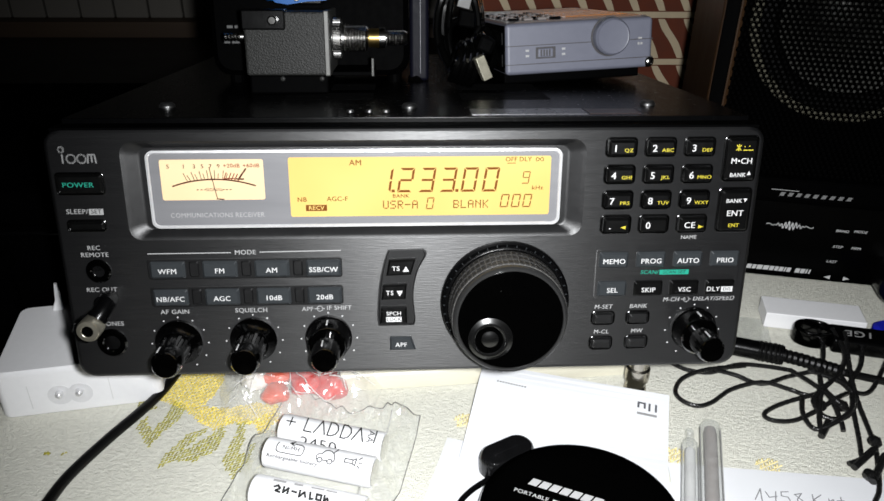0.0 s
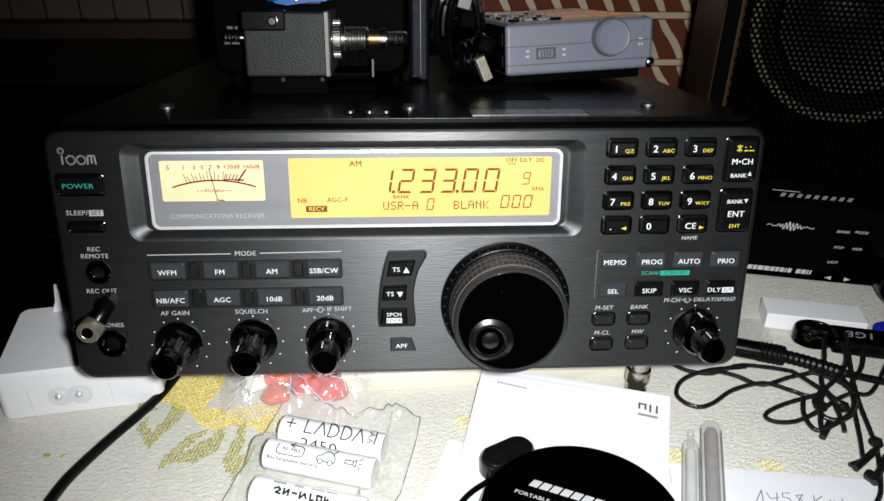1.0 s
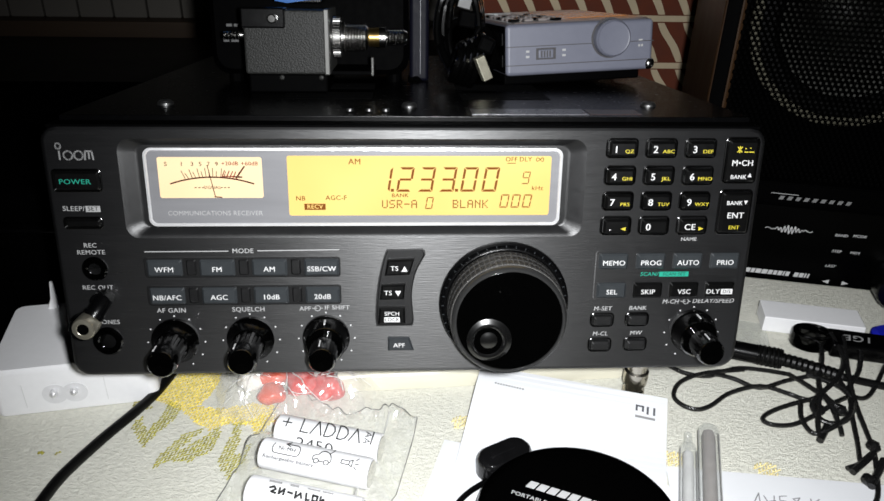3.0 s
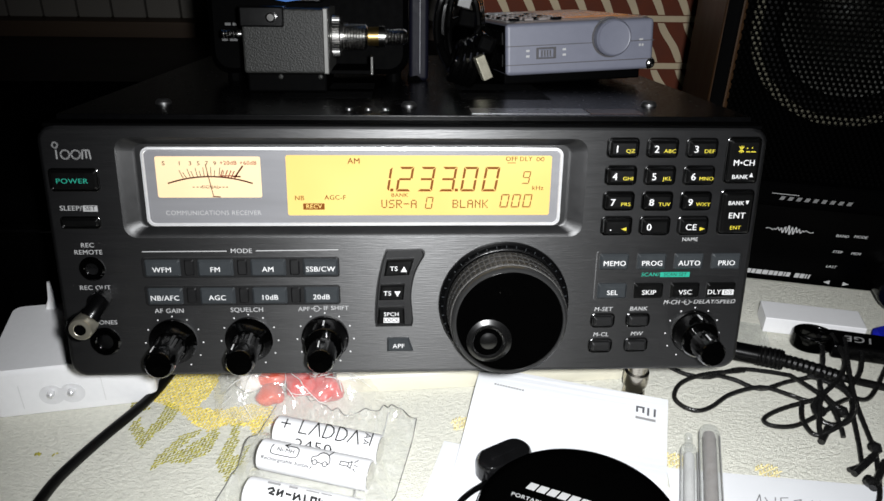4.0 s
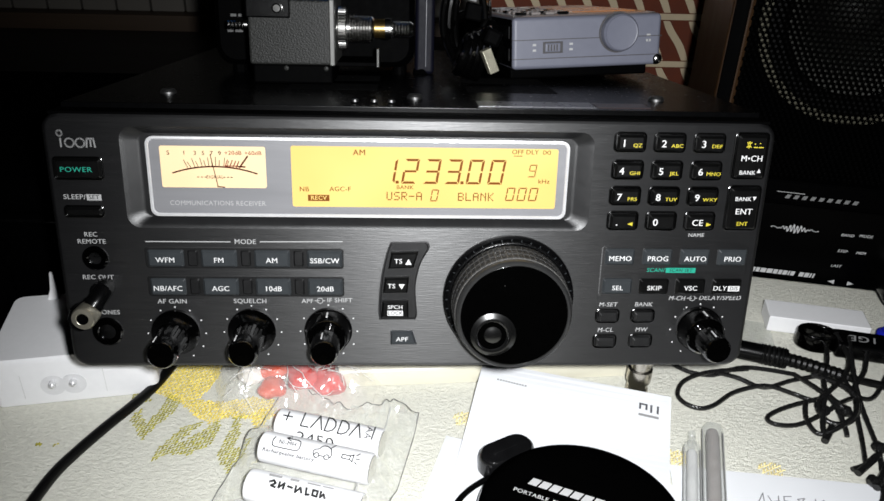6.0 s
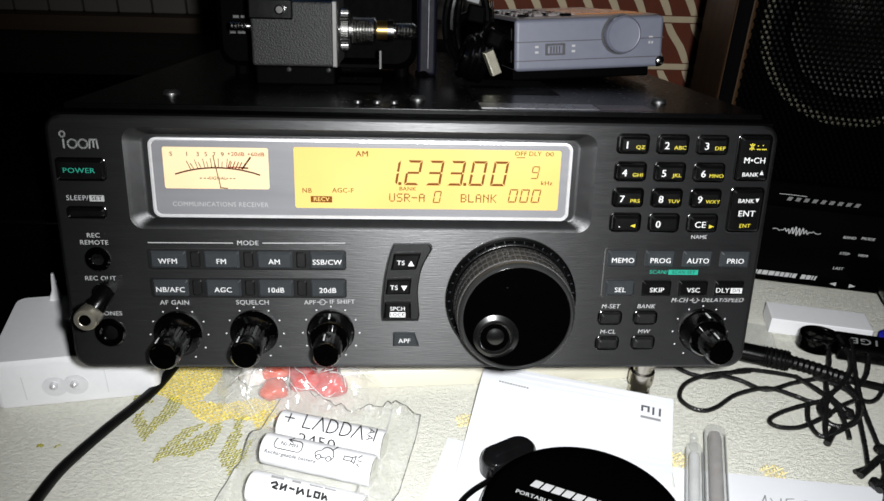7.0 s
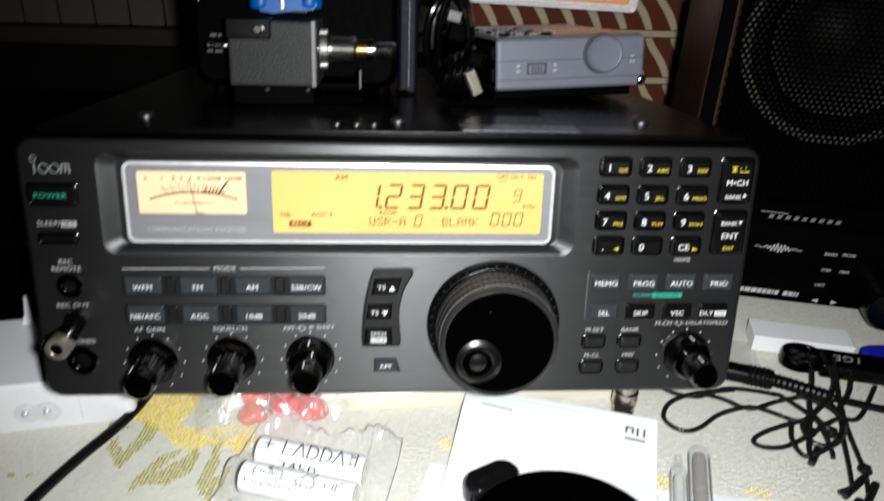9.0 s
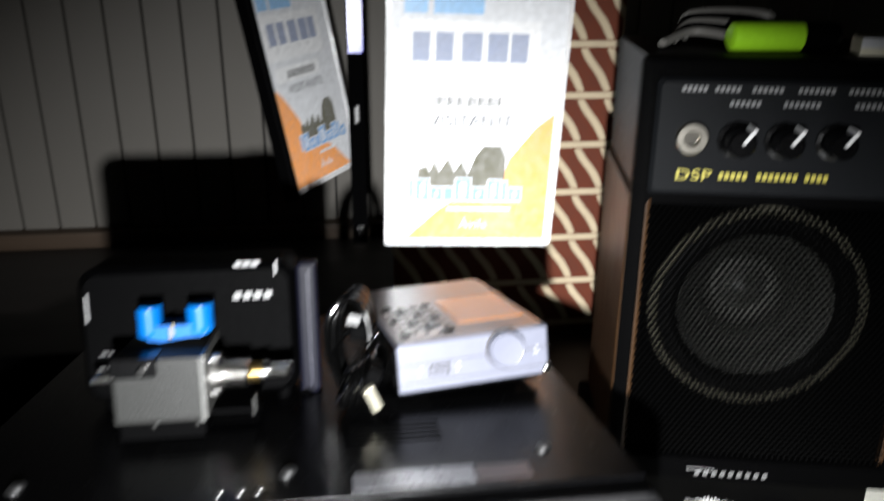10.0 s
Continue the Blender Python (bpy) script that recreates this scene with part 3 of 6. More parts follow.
# left column
BADGEINK = mat("badge_grey_print", (0.15, 0.15, 0.15), 0.5)
def badge_line(points):
    return [(-125.4 + (x + 125.6) * 0.86, 97.4 + (z - 98.4) * 0.92) for x, z in points]


marks = [[(-140.6 + 1.15 * math.cos(a * 0.5236), 102.4 + 1.2 * math.sin(a * 0.5236)) for a in range(13)], [(-140.4, 96.6), (-140.4, 100.2)]]
marks += [[(cx + 1.95 * math.cos(a * 0.3927), 98.4 + 1.85 * math.sin(a * 0.3927)) for a in range(17)] for cx in (-136.6, -131.9)]
marks += [[(-129.2, 96.6), (-128.8, 100.2), (-125.9, 100.2), (-125.5, 96.6)], [(-127.3, 97.0), (-127.3, 100.0)]]
strokes([badge_line(q) for q in marks], 0.32, receiver, BADGEINK, name="maker_badge")


WELL = mat("glossy_key_well", (0.0007, 0.0007, 0.0007), 0.2, spec=0.8)
DARKKEY = mat("dark_grey_key", (0.007, 0.007, 0.0072), 0.35, bump=0.1)


def button(x0, x1, z0, z1, proud, material, legends=(), r=0.8, sunk=None):
    """A push key in a dark surround, with its printed legends."""
    if sunk:
        part("key_well", loft([flat(rounded(x0 - d, x1 + d, z0 - d, z1 + d, r + d, 4), y) for d, y in ((sunk + 0.5, 0.05), (sunk + 0.35, -0.45), (sunk + 0.15, -0.55), (sunk - 0.25, 0.0))], False, True), WELL, receiver, smooth=True)
    b = part("button", key(x0, x1, z0, z1, proud, r, 0.9), material, receiver, smooth=True)
    for body, h, dx, dz, ink, wide in legends:
        words(body, h, (x0 + x1) / 2 + dx, (z0 + z1) / 2 + dz, b, ink, y=-proud - 0.03, bold=0.025, width=wide)
    return b


button(-141.5, -123.8, 83.4, 91.2, 1.2, KEYBLACK, [("POWER", 2.1, -0.6, -0.3, GREENINK, 1.15)], sunk=0.4)
words("SLEEP/", 2.1, -135.6, 75.7, receiver, GREYINK, bold=0.02)
part("set_flag", block(-130.9, -125.2, -0.1, 0.0, 74.4, 76.9), GREYINK, receiver)
words("SET", 1.8, -128.0, 75.7, receiver, BLACKINK, y=-0.16, bold=0.02)
button(-139.5, -125.4, 68.0, 71.6, 1.0, KEYBLACK, sunk=0.4)
words("REC", 2.0, -131.2, 60.2, receiver, GREYINK, bold=0.02)
words("REMOTE", 2.0, -131.2, 57.2, receiver, GREYINK, bold=0.02)
words("REC OUT", 2.0, -130.4, 41.8, receiver, GREYINK, bold=0.02)
words("PHONES", 2.0, -128.9, 26.2, receiver, GREYINK, bold=0.02)


def jack(x, z, r, hole):
    j = part("jack", lathe([(r + 0.8, 0), (r + 0.8, 0.6), (r, 1.4), (hole + 0.5, 1.4), (hole, 0.9), (hole, -6), (0.1, -6)], 32, c=(x, 0, z)), GLOSS, receiver, smooth=True)
    part("contact", lathe([(0.9, -4.5), (0.9, -2.6), (0.4, -2.2)], 12, c=(x + 0.6, 0, z - 0.6)), CHROME, j, smooth=True)


jack(-130.4, 50.2, 4.4, 2.6)
jack(-129.0, 17.6, 5.6, 3.4)
plug = part("jack_adapter", lathe([(3.0, -2), (3.6, 0), (4.0, 3), (4.0, 7)], 28, c=(-127.5, 0, 38)), BLACK, receiver, "black right-angle adapter in the recorder socket", smooth=True)
part("adapter_arm", tube([(-126.2, -6, 38.5), (-128, -10, 35.5), (-130.6, -13, 31.6)], 3.7, 16), BLACK, plug, smooth=True)
part("adapter_rib", tube([(-128.6, -10.4, 34.8), (-129.4, -11.4, 33.6)], 4.2, 16, 2), BLACK, plug, smooth=True)
part("adapter_collar", lathe([(5.2, 5), (5.6, 6), (5.6, 11), (5.0, 13)], 8, c=(-134.4, 0, 28.6)), BLACK, plug)
mouth = part("adapter_socket", lathe([(4.5, 11), (4.7, 14), (4.7, 18.2), (4.2, 19.0), (2.5, 19.2), (2.0, 18.8)], 32, c=(-130.8, 0, 31.4)), mat("bright_socket", (0.5, 0.47, 0.38), 0.3, metal=0.9), plug, "silver metal socket mouth", smooth=True)
part("socket_hole", lathe([(2.3, 18.4), (2.3, 19.15), (0.1, 18.9)], 20, c=(-130.8, 0, 31.4)), MATTBLACK, mouth)

# mode keys in two sunk rows
SLOTGREY = mat("dark_slot", (0.0022, 0.0022, 0.0024), 0.45, spec=0.35, bump=0.2)
strokes([[(-109.8, 57.4), (-76.0, 57.5)], [(-64.0, 57.6), (-30.6, 57.9)]], 0.2, receiver, GREYINK, name="mode_rule")
words("MODE", 2.1, -70.0, 57.5, receiver, GREYINK, bold=0.02)
for z0, z1, row in ((46.9, 54.2, ("WFM", "FM", "AM", "SSB/CW")), (34.5, 41.8, ("NB/AFC", "AGC", "10dB", "20dB"))):
    part("key_slot", loft([flat(rounded(-110.6, -30.2, z0 - 0.9, z1 + 0.9, 1.4), -0.12), flat(rounded(-110.2, -30.6, z0 - 0.5, z1 + 0.5, 1.1), -0.25)], False, True), SLOTGREY, receiver, smooth=True)
    for k, name in enumerate(row):
        x0 = -109.3 + 21.4 * k
        button(x0, x0 + 14.4, z0, z1, 1.9, KEYGREY, [(name, 2.3, 0, -0.5, WHITEINK, 1.0)])
        if k < 3:
            part("slot_divider", key(x0 + 15.9, x0 + 19.9, z0 + 0.3, z1 - 0.2, 1.0, 0.8, 0.5), SLOTGREY, receiver, smooth=True)

# tuning-step cluster
def curve(points):
    return [Vector((v.x, v.z)) for v in smooth_path([(x, 0, z) for x, z in points], 4)]


left = curve([(-10.9, 58.0), (-12.4, 54.0), (-13.9, 48.0), (-15.1, 41.0), (-15.8, 33.0), (-16.0, 27.0), (-15.6, 23.4)])
right = curve([(-0.2, 23.4), (0.4, 26.0), (0.0, 31.0), (-0.4, 37.0), (0.2, 43.0), (1.6, 48.5), (3.6, 52.6), (5.2, 55.6), (4.9, 57.4), (3.8, 58.2)])
ring = left + right
mid = sum(ring, Vector((0, 0))) / len(ring)
STEPPLATE = mat("dark_step_plate", (0.0035, 0.0035, 0.0037), 0.5, spec=0.4, bump=0.2, fine=6000)
part("step_key_surround", loft([[(p.x, 0.2, p.y) for p in ring], [(p.x, -0.5, p.y) for p in ring], [((p.x - mid.x) * 0.94 + mid.x, -0.55, (p.y - mid.y) * 0.975 + mid.y) for p in ring], [((p.x - mid.x) * 0.9 + mid.x, -0.1, (p.y - mid.y) * 0.96 + mid.y) for p in ring]], False, True), STEPPLATE, receiver, "curved dark surround of the step keys", smooth=True)


def slant_key(pts, proud, name_parts):
    c = sum((Vector(p) for p in pts), Vector((0, 0))) / len(pts)
    k = part("button", loft([[(x, 0, z) for x, z in pts], [(x, -proud + 0.8, z) for x, z in pts], [((x - c.x) * 0.86 + c.x, -proud, (z - c.y) * 0.78 + c.y) for x, z in pts]], False, True), KEYBLACK, receiver)
    for body, h, dx, dz, ink in name_parts:
        words(body, h, c.x + dx, c.y + dz, k, ink, y=-proud - 0.05, bold=0.025)
    return k, c


k, c = slant_key([(-10.6, 53.8), (0.6, 54.2), (-1.4, 47.2), (-11.8, 46.8)], 2.4, [("TS", 2.1, -1.9, -0.3, WHITEINK)])
part("up_mark", loft([[(c.x + 1.0 + a, -2.5, c.y - 0.5 + b) for a, b in ((-0.0, -1.1), (2.6, -1.1), (1.3, 1.3))], [(c.x + 1.0 + a, -2.45, c.y - 0.5 + b) for a, b in ((0, -1.1), (2.6, -1.1), (1.3, 1.3))]], True, True), WHITEINK, k)
k, c = slant_key([(-13.2, 42.6), (-3.2, 43.0), (-3.8, 36.2), (-14.0, 36.0)], 2.4, [("TS", 2.1, -1.9, -0.2, WHITEINK)])
part("down_mark", loft([[(c.x + 1.0 + a, -2.5, c.y - 0.4 + b) for a, b in ((0, 1.2), (1.3, -1.2), (2.6, 1.2))], [(c.x + 1.0 + a, -2.45, c.y - 0.4 + b) for a, b in ((0, 1.2), (1.3, -1.2), (2.6, 1.2))]], True, True), WHITEINK, k)
k, c = slant_key([(-14.2, 32.4), (-3.4, 32.4), (-3.2, 24.8), (-14.8, 24.8)], 2.4, [("SPCH", 1.8, 0, 1.2, WHITEINK)])
part("lock_flag", block(c.x - 3.3, c.x + 3.3, -2.5, -2.4, c.y - 2.6, c.y - 0.3), WHITEINK, k)
words("LOCK", 1.6, c.x, c.y - 1.45, k, BLACKINK, y=-2.56, bold=0.03)
k, c = slant_key([(-10.8, 18.2), (-1.6, 18.2), (0.4, 12.0), (-10.8, 12.0)], 1.8, [("APF", 2.1, -0.2, -0.4, WHITEINK)])
k.data.materials[0] = KEYGREY

# rotary knobs, with dotted scales


def dots(x, z, r, a0, a1, n):
    bm = bmesh.new()
    for k in range(n):
        a = radians(a0 + (a1 - a0) * k / (n - 1))
        lathe([(0.36, 0), (0.36, 0.06)], 8, bm, (x + r * math.cos(a), 0, z + r * math.sin(a)))
    part("scale_dots", bm, WHITEINK, receiver)


def knob(x, z, dual):
    dots(x, z - 1.1, 12.0, 240, -60, 11)
    if dual:
        k = part("outer_knob", lathe([(9.8, 0), (10.0, 1.0), (10.0, 2.4), (9.2, 3.4), (8.4, 9.5), (7.4, 10.6)], 48, c=(x, 0, z)), GLOSS, receiver, smooth=True)
        part("inner_knob", lathe([(5.9, 9), (6.0, 14), (5.7, 22.8), (4.9, 24.2), (0.1, 24.4)], 60, c=(x, 0, z), knurl=-0.03, flutes=20), GLOSS, receiver, "glossy black inner knob", smooth=True)
        part("pointer_line", block(x - 0.35, x + 0.35, -8.6, -4, z + 9.0, z + 9.3), WHITEINK, k, m=None)
        part("pointer_line", block(x - 1.2, x - 0.7, -22, -17, z + 5.7, z + 6.05), WHITEINK, k)
    else:
        k = part("knob", lathe([(9.8, 0), (10.0, 1.0), (10.0, 2.2), (8.8, 3.6), (7.4, 6.2), (6.9, 7.4), (5.6, 7.6)], 56, c=(x, 0, z)), GLOSS, receiver, "glossy black fluted knob", smooth=True)
        part("fluted_body", lathe([(6.6, 6.8), (6.3, 12), (6.1, 17.0)], 96, c=(x, 0, z), knurl=-0.07, flutes=12), GLOSS, k)
        part("knob_cap", lathe([(6.2, 16.6), (6.2, 17.4), (6.0, 22.6), (5.0, 24.1), (0.1, 24.4)], 48, c=(x, 0, z)), GLOSS, k, smooth=True)
        part("pointer_line", block(x - 3.2, x - 2.7, -22.0, -17.5, z + 5.2, z + 5.6), WHITEINK, k)


knob(-100.6, 17.8, False)
knob(-69.0, 18.4, False)
knob(-37.0, 18.8, True)
knob(122.6, 19.8, True)
words("AF GAIN", 2.1, -101.4, 31.2, receiver, GREYINK, bold=0.02)
words("SQUELCH", 2.1, -69.4, 31.4, receiver, GREYINK, bold=0.02)
words("APF", 2.0, -45.6, 31.5, receiver, GREYINK, bold=0.02)
words("IF SHIFT", 2.0, -32.2, 31.9, receiver, GREYINK, bold=0.02)
words("M-CH", 2.1, 111.8, 33.3, receiver, GREYINK, bold=0.02, shear=0.2, width=0.92)
words("DELAY/SPEED", 2.05, 130.6, 33.5, receiver, GREYINK, bold=0.02, shear=0.2)
for x, z in ((-40.4, 31.7), (118.6, 33.4)):
    strokes([[(x + 1.2 * math.cos(a * 0.5236), z + 1.2 * math.sin(a * 0.5236)) for a in range(13)], [(x - 2.2, z), (x - 0.3, z)], [(x + 1.2, z), (x + 2.0, z)]], 0.17, receiver, GREYINK, name="dual_sign")

# main tuning dial
DX, DZ = 38.8, 33.6
dial = part("tuning_dial", lathe([(27.6, 0), (27.8, 0.6), (27.6, 2.2), (26.8, 2.7), (26.0, 2.4), (25.2, 2.2), (24.6, 2.4), (24.2, 3.6), (23.4, 17.6), (23.0, 18.0)], 96, c=(DX, 0, DZ)), BLACK, receiver, "large black tuning dial with ribbed rubber grip", smooth=True)
part("dial_lip", lathe([(23.0, 17.4), (23.5, 17.9), (23.5, 19.2), (23.1, 20.4), (22.3, 21.0), (21.7, 20.9), (21.5, 20.3)], 96, c=(DX, 0, DZ), ends=(False, False)), mat("satin_lip", (0.014, 0.014, 0.014), 0.32), dial, smooth=True)
part("dial_face", lathe([(21.6, 18.6), (21.5, 20.4), (21.1, 20.55), (12, 20.2), (0.1, 20.1)], 96, c=(DX, 0, DZ)), GLOSS, dial, "glossy black dial face", smooth=True)
bm = bmesh.new()
for k in range(66):
    a = 2 * math.pi * k / 66
    one = bmesh.new()
    for h0, h1, r in ((4.4, 8.4, 24.1), (8.9, 12.9, 23.85), (13.4, 17.4, 23.6)):
        block(-0.94, 0.94, -h1, -h0, r - 0.5, r + 0.5, 0.15, 1, one)
    one.transform(Matrix.Translation((DX, 0, DZ)) @ Matrix.Rotation(a, 4, "Y"))
    add(bm, one)
part("rubber_ribs", bm, mat("dark_rubber", (0.010, 0.0095, 0.009), 0.5, vary=0.3, scale=500, bump=0.3), dial)
part("grip_band", lathe([(24.0, 3.6), (24.25, 4.2), (23.75, 17.2), (23.4, 17.6)], 96, c=(DX, 0, DZ), ends=(False, False)), mat("worn_rubber", (0.08, 0.077, 0.073), 0.6, vary=0.4, scale=400), dial, "greyed rubber grip band", smooth=True)
for k in range(40):
    a = 2 * math.pi * k / 40
    part("base_tick", block(-0.12, 0.12, -3.1, -2.4, 25.8, 26.7), KEYGREY, dial, m=Matrix.Translation((DX / 1000, 0, DZ / 1000)) @ Matrix.Rotation(a, 4, "Y"))
part("finger_dimple", lathe([(9.6, 20.2), (8.6, 20.6), (7.8, 21.0), (7.2, 21.15), (6.6, 21.1), (6.0, 20.3), (5.2, 19.9), (4.2, 20.0), (2.8, 20.5), (1.4, 20.75), (0.1, 20.8)], 48, c=(DX - 8.4, 0, DZ - 8.4), ends=(False, True)), mat("satin_black", (0.002, 0.002, 0.002), 0.26, coat=0.4), dial, "round spinning finger dimple", smooth=True)

# keypad
COLS = (78.6, 94.7, 110.9)
PAD = ((96.9, (("1", "QZ"), ("2", "ABC"), ("3", "DEF"))), (85.6, (("4", "GHI"), ("5", "JKL"), ("6", "MNO"))),
       (74.8, (("7", "PRS"), ("8", "TUV"), ("9", "WXY"))), (64.2, ((".", ""), ("0", ""), ("CE", ""))))
for z0, row in PAD:
    for x0, (big, small) in zip(COLS, row):
        legends = [(big, 3.0 if big != "CE" else 2.7, -2.9 if big != "CE" else -1.4, -0.2, WHITEINK, 1.0)]
        if small:
            legends.append((small, 1.55, 2.5, -0.9, YELLOWINK, 1.12))
        b = button(x0 + 0.6, x0 + 11.6, z0 + 0.6, z0 + 6.8, 2.2, KEYBLACK, legends, sunk=0.7)
        if big in (".", "CE"):
            s, cx = (-1, x0 + 8.8) if big == "." else (1, x0 + 9.4)
            q = [(cx - s, z0 + 2.1), (cx + s * 1.2, z0 + 2.9), (cx - s, z0 + 3.7)]
            part("arrow_mark", loft([[(x, -2.3, z) for x, z in q], [(x, -2.2, z) for x, z in q]], True, True), YELLOWINK, b)
words("NAME", 1.7, 116.6, 61.8, receiver, GREYINK, bold=0.02)
b = button(128.3, 140.4, 86.9, 104.2, 2.2, KEYBLACK, [("M\u2022CH", 2.5, 0, -0.6, WHITEINK, 0.95), ("BANK", 1.8, -1.0, -6.4, WHITEINK, 0.95)], sunk=0.7)
strokes([[(131.6, 99.6), (133.4, 101.6)], [(133.4, 99.6), (131.6, 101.6)], [(132.5, 99.3), (132.5, 101.9)], [(134.6, 99.6), (136.0, 99.6)], [(136.8, 101.2), (137.0, 101.2)], [(136.6, 99.6), (138.4, 99.6)], [(134.8, 101), (135.0, 101)]], 0.22, b, YELLOWINK, y=-2.26, name="scan_sign")
q = [(137.2, 89.2), (138.8, 89.2), (138.0, 90.9)]
part("up_mark", loft([[(x, -2.3, z) for x, z in q], [(x, -2.2, z) for x, z in q]], True, True), WHITEINK, b)
b = button(128.3, 140.4, 65.0, 82.4, 2.2, KEYBLACK, [("BANK", 1.8, -1.0, 4.4, WHITEINK, 0.95), ("ENT", 2.6, 0, -1.0, WHITEINK, 1.0), ("ENT", 1.7, 0, -6.2, YELLOWINK, 1.0)], sunk=0.7)
q = [(137.2, 79.2), (138.8, 79.2), (138.0, 77.5)]
part("down_mark", loft([[(x, -2.3, z) for x, z in q], [(x, -2.2, z) for x, z in q]], True, True), WHITEINK, b)

# memory and scan keys
part("key_slot", loft([flat(rounded(77.4, 140.2, 34.4, 57.0, 1.6), -0.1), flat(rounded(77.9, 139.7, 34.9, 56.5, 1.2), -0.2)], False, True), PANEL, receiver, smooth=True)
for k, s in enumerate(("MEMO", "PROG", "AUTO", "PRIO")):
    button(78.7 + 16 * k, 91.1 + 16 * k, 48.8, 55.8, 1.9, KEYGREY, [(s, 2.3, 0, -0.5, WHITEINK, 1.0)])
for k, s in enumerate(("SEL", "SKIP", "VSC", "DLY")):
    x0 = 78.7 + 15.8 * k
    b = button(x0, x0 + 12.6, 35.7, 42.5, 1.9, KEYGREY if s == "SEL" else KEYBLACK, [(s, 2.2, -3.2 if s == "DLY" else 0, -0.5, WHITEINK, 1.0)])
    if s == "DLY":
        part("delay_flag", block(x0 + 6.6, x0 + 11.6, -2.0, -1.93, 37.4, 39.8), WHITEINK, b)
        words("D/S", 1.6, x0 + 9.1, 38.6, b, BLACKINK, y=-2.06, bold=0.03)
words("SCAN/", 1.8, 101.0, 46.2, receiver, GREENINK, y=-0.26, bold=0.02, shear=0.15)
part("scan_flag", block(105.4, 118.2, -0.34, -0.22, 45.1, 47.3), GREENINK, receiver)
words("SCAN SET", 1.5, 111.8, 46.2, receiver, PANEL, y=-0.4, shear=0.15)
for x0, z0, s in ((77.6, 22.5, "M-SET"), (93.0, 22.6, "BANK"), (77.4, 10.6, "M-CL"), (93.2, 10.8, "MW")):
    words(s, 2.0, x0 + 4.6, z0 + 7.8, receiver, GREYINK, bold=0.02, shear=0.12)
    button(x0 + 0.6, x0 + 8.8, z0 + 0.5, z0 + 4.7, 2.4, DARKKEY, sunk=0.8)

# cabinet
part("cover_front", block(-142.5, 141.5, 1.0, 12, 108.0, 109.5, 0.4), MATTBLACK, receiver)
cabinet = part("cabinet", block(-141, 141, 11, 300, 2, 111.5, 0.4), COVER, receiver, "black painted metal cabinet", smooth=True)
for x, y in ((-107, 40), (-1, 36), (107, 42)):
    part("cover_screw", lathe([(3.4, 111.4), (3.4, 112.4), (2.6, 113.4), (0.9, 113.7), (0.1, 113.2)], 20, c=(x, y, 0), axis="z"), DULLSCREW, receiver, smooth=True)
for gx, gy in ((24, 60), (24, 96), (-60, 62), (-60, 98)):
    for k in range(5):
        part("vent_slot", block(gx, gx + 42, gy + 5 * k, gy + 5 * k + 2, 111.3, 111.7), MATTBLACK, cabinet)
part("cover_label", block(25, 74, 16, 31, 111.5, 111.7), mat("satin_label", (0.12, 0.12, 0.13), 0.28, metal=0.5), receiver)
part("cover_label", block(75, 97, 17, 30, 111.5, 111.7), mat("dark_label", (0.03, 0.02, 0.02), 0.3, metal=0.3), receiver)
for x in (-26, -18, -11):
    part("cover_rivet", lathe([(1.6, 112), (1.4, 112.9), (0.1, 113.1)], 12, c=(x, 21, 0), axis="z"), DULLSCREW, receiver, smooth=True)
for x in (-110, 110):
    part("rear_foot", lathe([(7, -8), (8, -6), (8, 2)], 20, c=(x, 284, 0), axis="z"), RUBBER, receiver, smooth=True)

for x in (-100, 100):
    part("front_leg", block(x - 8, x + 8, 98, 106, 0, 52, 1), RUBBER, receiver, m=TILT.inverted())

# dust on the panel and the dial
bm = bmesh.new()
rng = random.Random(5)
for k in range(40):
    x, z, s = rng.uniform(-140, 140), rng.uniform(3, 62), rng.uniform(0.05, 0.13)
    y = -0.03
    if (x - DX) ** 2 + (z - DZ) ** 2 < 430:
        y = -20.6
    elif (x - DX) ** 2 + (z - DZ) ** 2 < 860:
        continue
    block(x - s, x + s, y - 0.04, y + 0.01, z - s * 0.7, z + s * 0.7, bm=bm)
tagged(part("dust", bm, mat("dust_grey", (0.09, 0.09, 0.085), 0.9), receiver), kind="stuff")
# ---- on the table ----
RAILCREAM = mat("cream_gloss_plastic", (0.6, 0.575, 0.47), 0.22, vary=0.05, scale=40)
rail = thing("plastic_rail", at(46, 71.8, 0, 0, 0, 3.3), "cream plastic rail lying on the cloth under the receiver", "rail")
prof = [(0, 0), (-0.4, 3), (0, 7.5), (1.6, 10.2), (4.2, 11.4), (8, 11.4), (11, 10), (12.4, 7.5), (12.6, 0)]
part("bar", loft([[(x, y, z) for y, z in prof] for x in (-86, -85.6, 74.6, 75)], True, True), RAILCREAM, rail, smooth=True)
part("end_cap", block(75, 76.4, 0.5, 12, 0, 10.6, 0.5), RAILCREAM, rail)

fitting = thing("coaxial_adapter", at(124, 62, 0), "worn nickel coaxial adapter standing on the cloth", "connector")
part("body", lathe([(6.2, 0), (6.4, 1), (6.0, 4), (5.2, 5), (5.2, 8), (6.6, 9), (6.8, 13), (6.6, 17), (5.4, 18), (5.4, 22), (7.0, 23), (7.2, 33), (6.6, 34)], 36, axis="z"), NICKEL, fitting, smooth=True)
part("knurled_ring", lathe([(7.3, 24), (7.3, 32)], 72, axis="z", knurl=0.05, flutes=18), NICKEL, fitting)

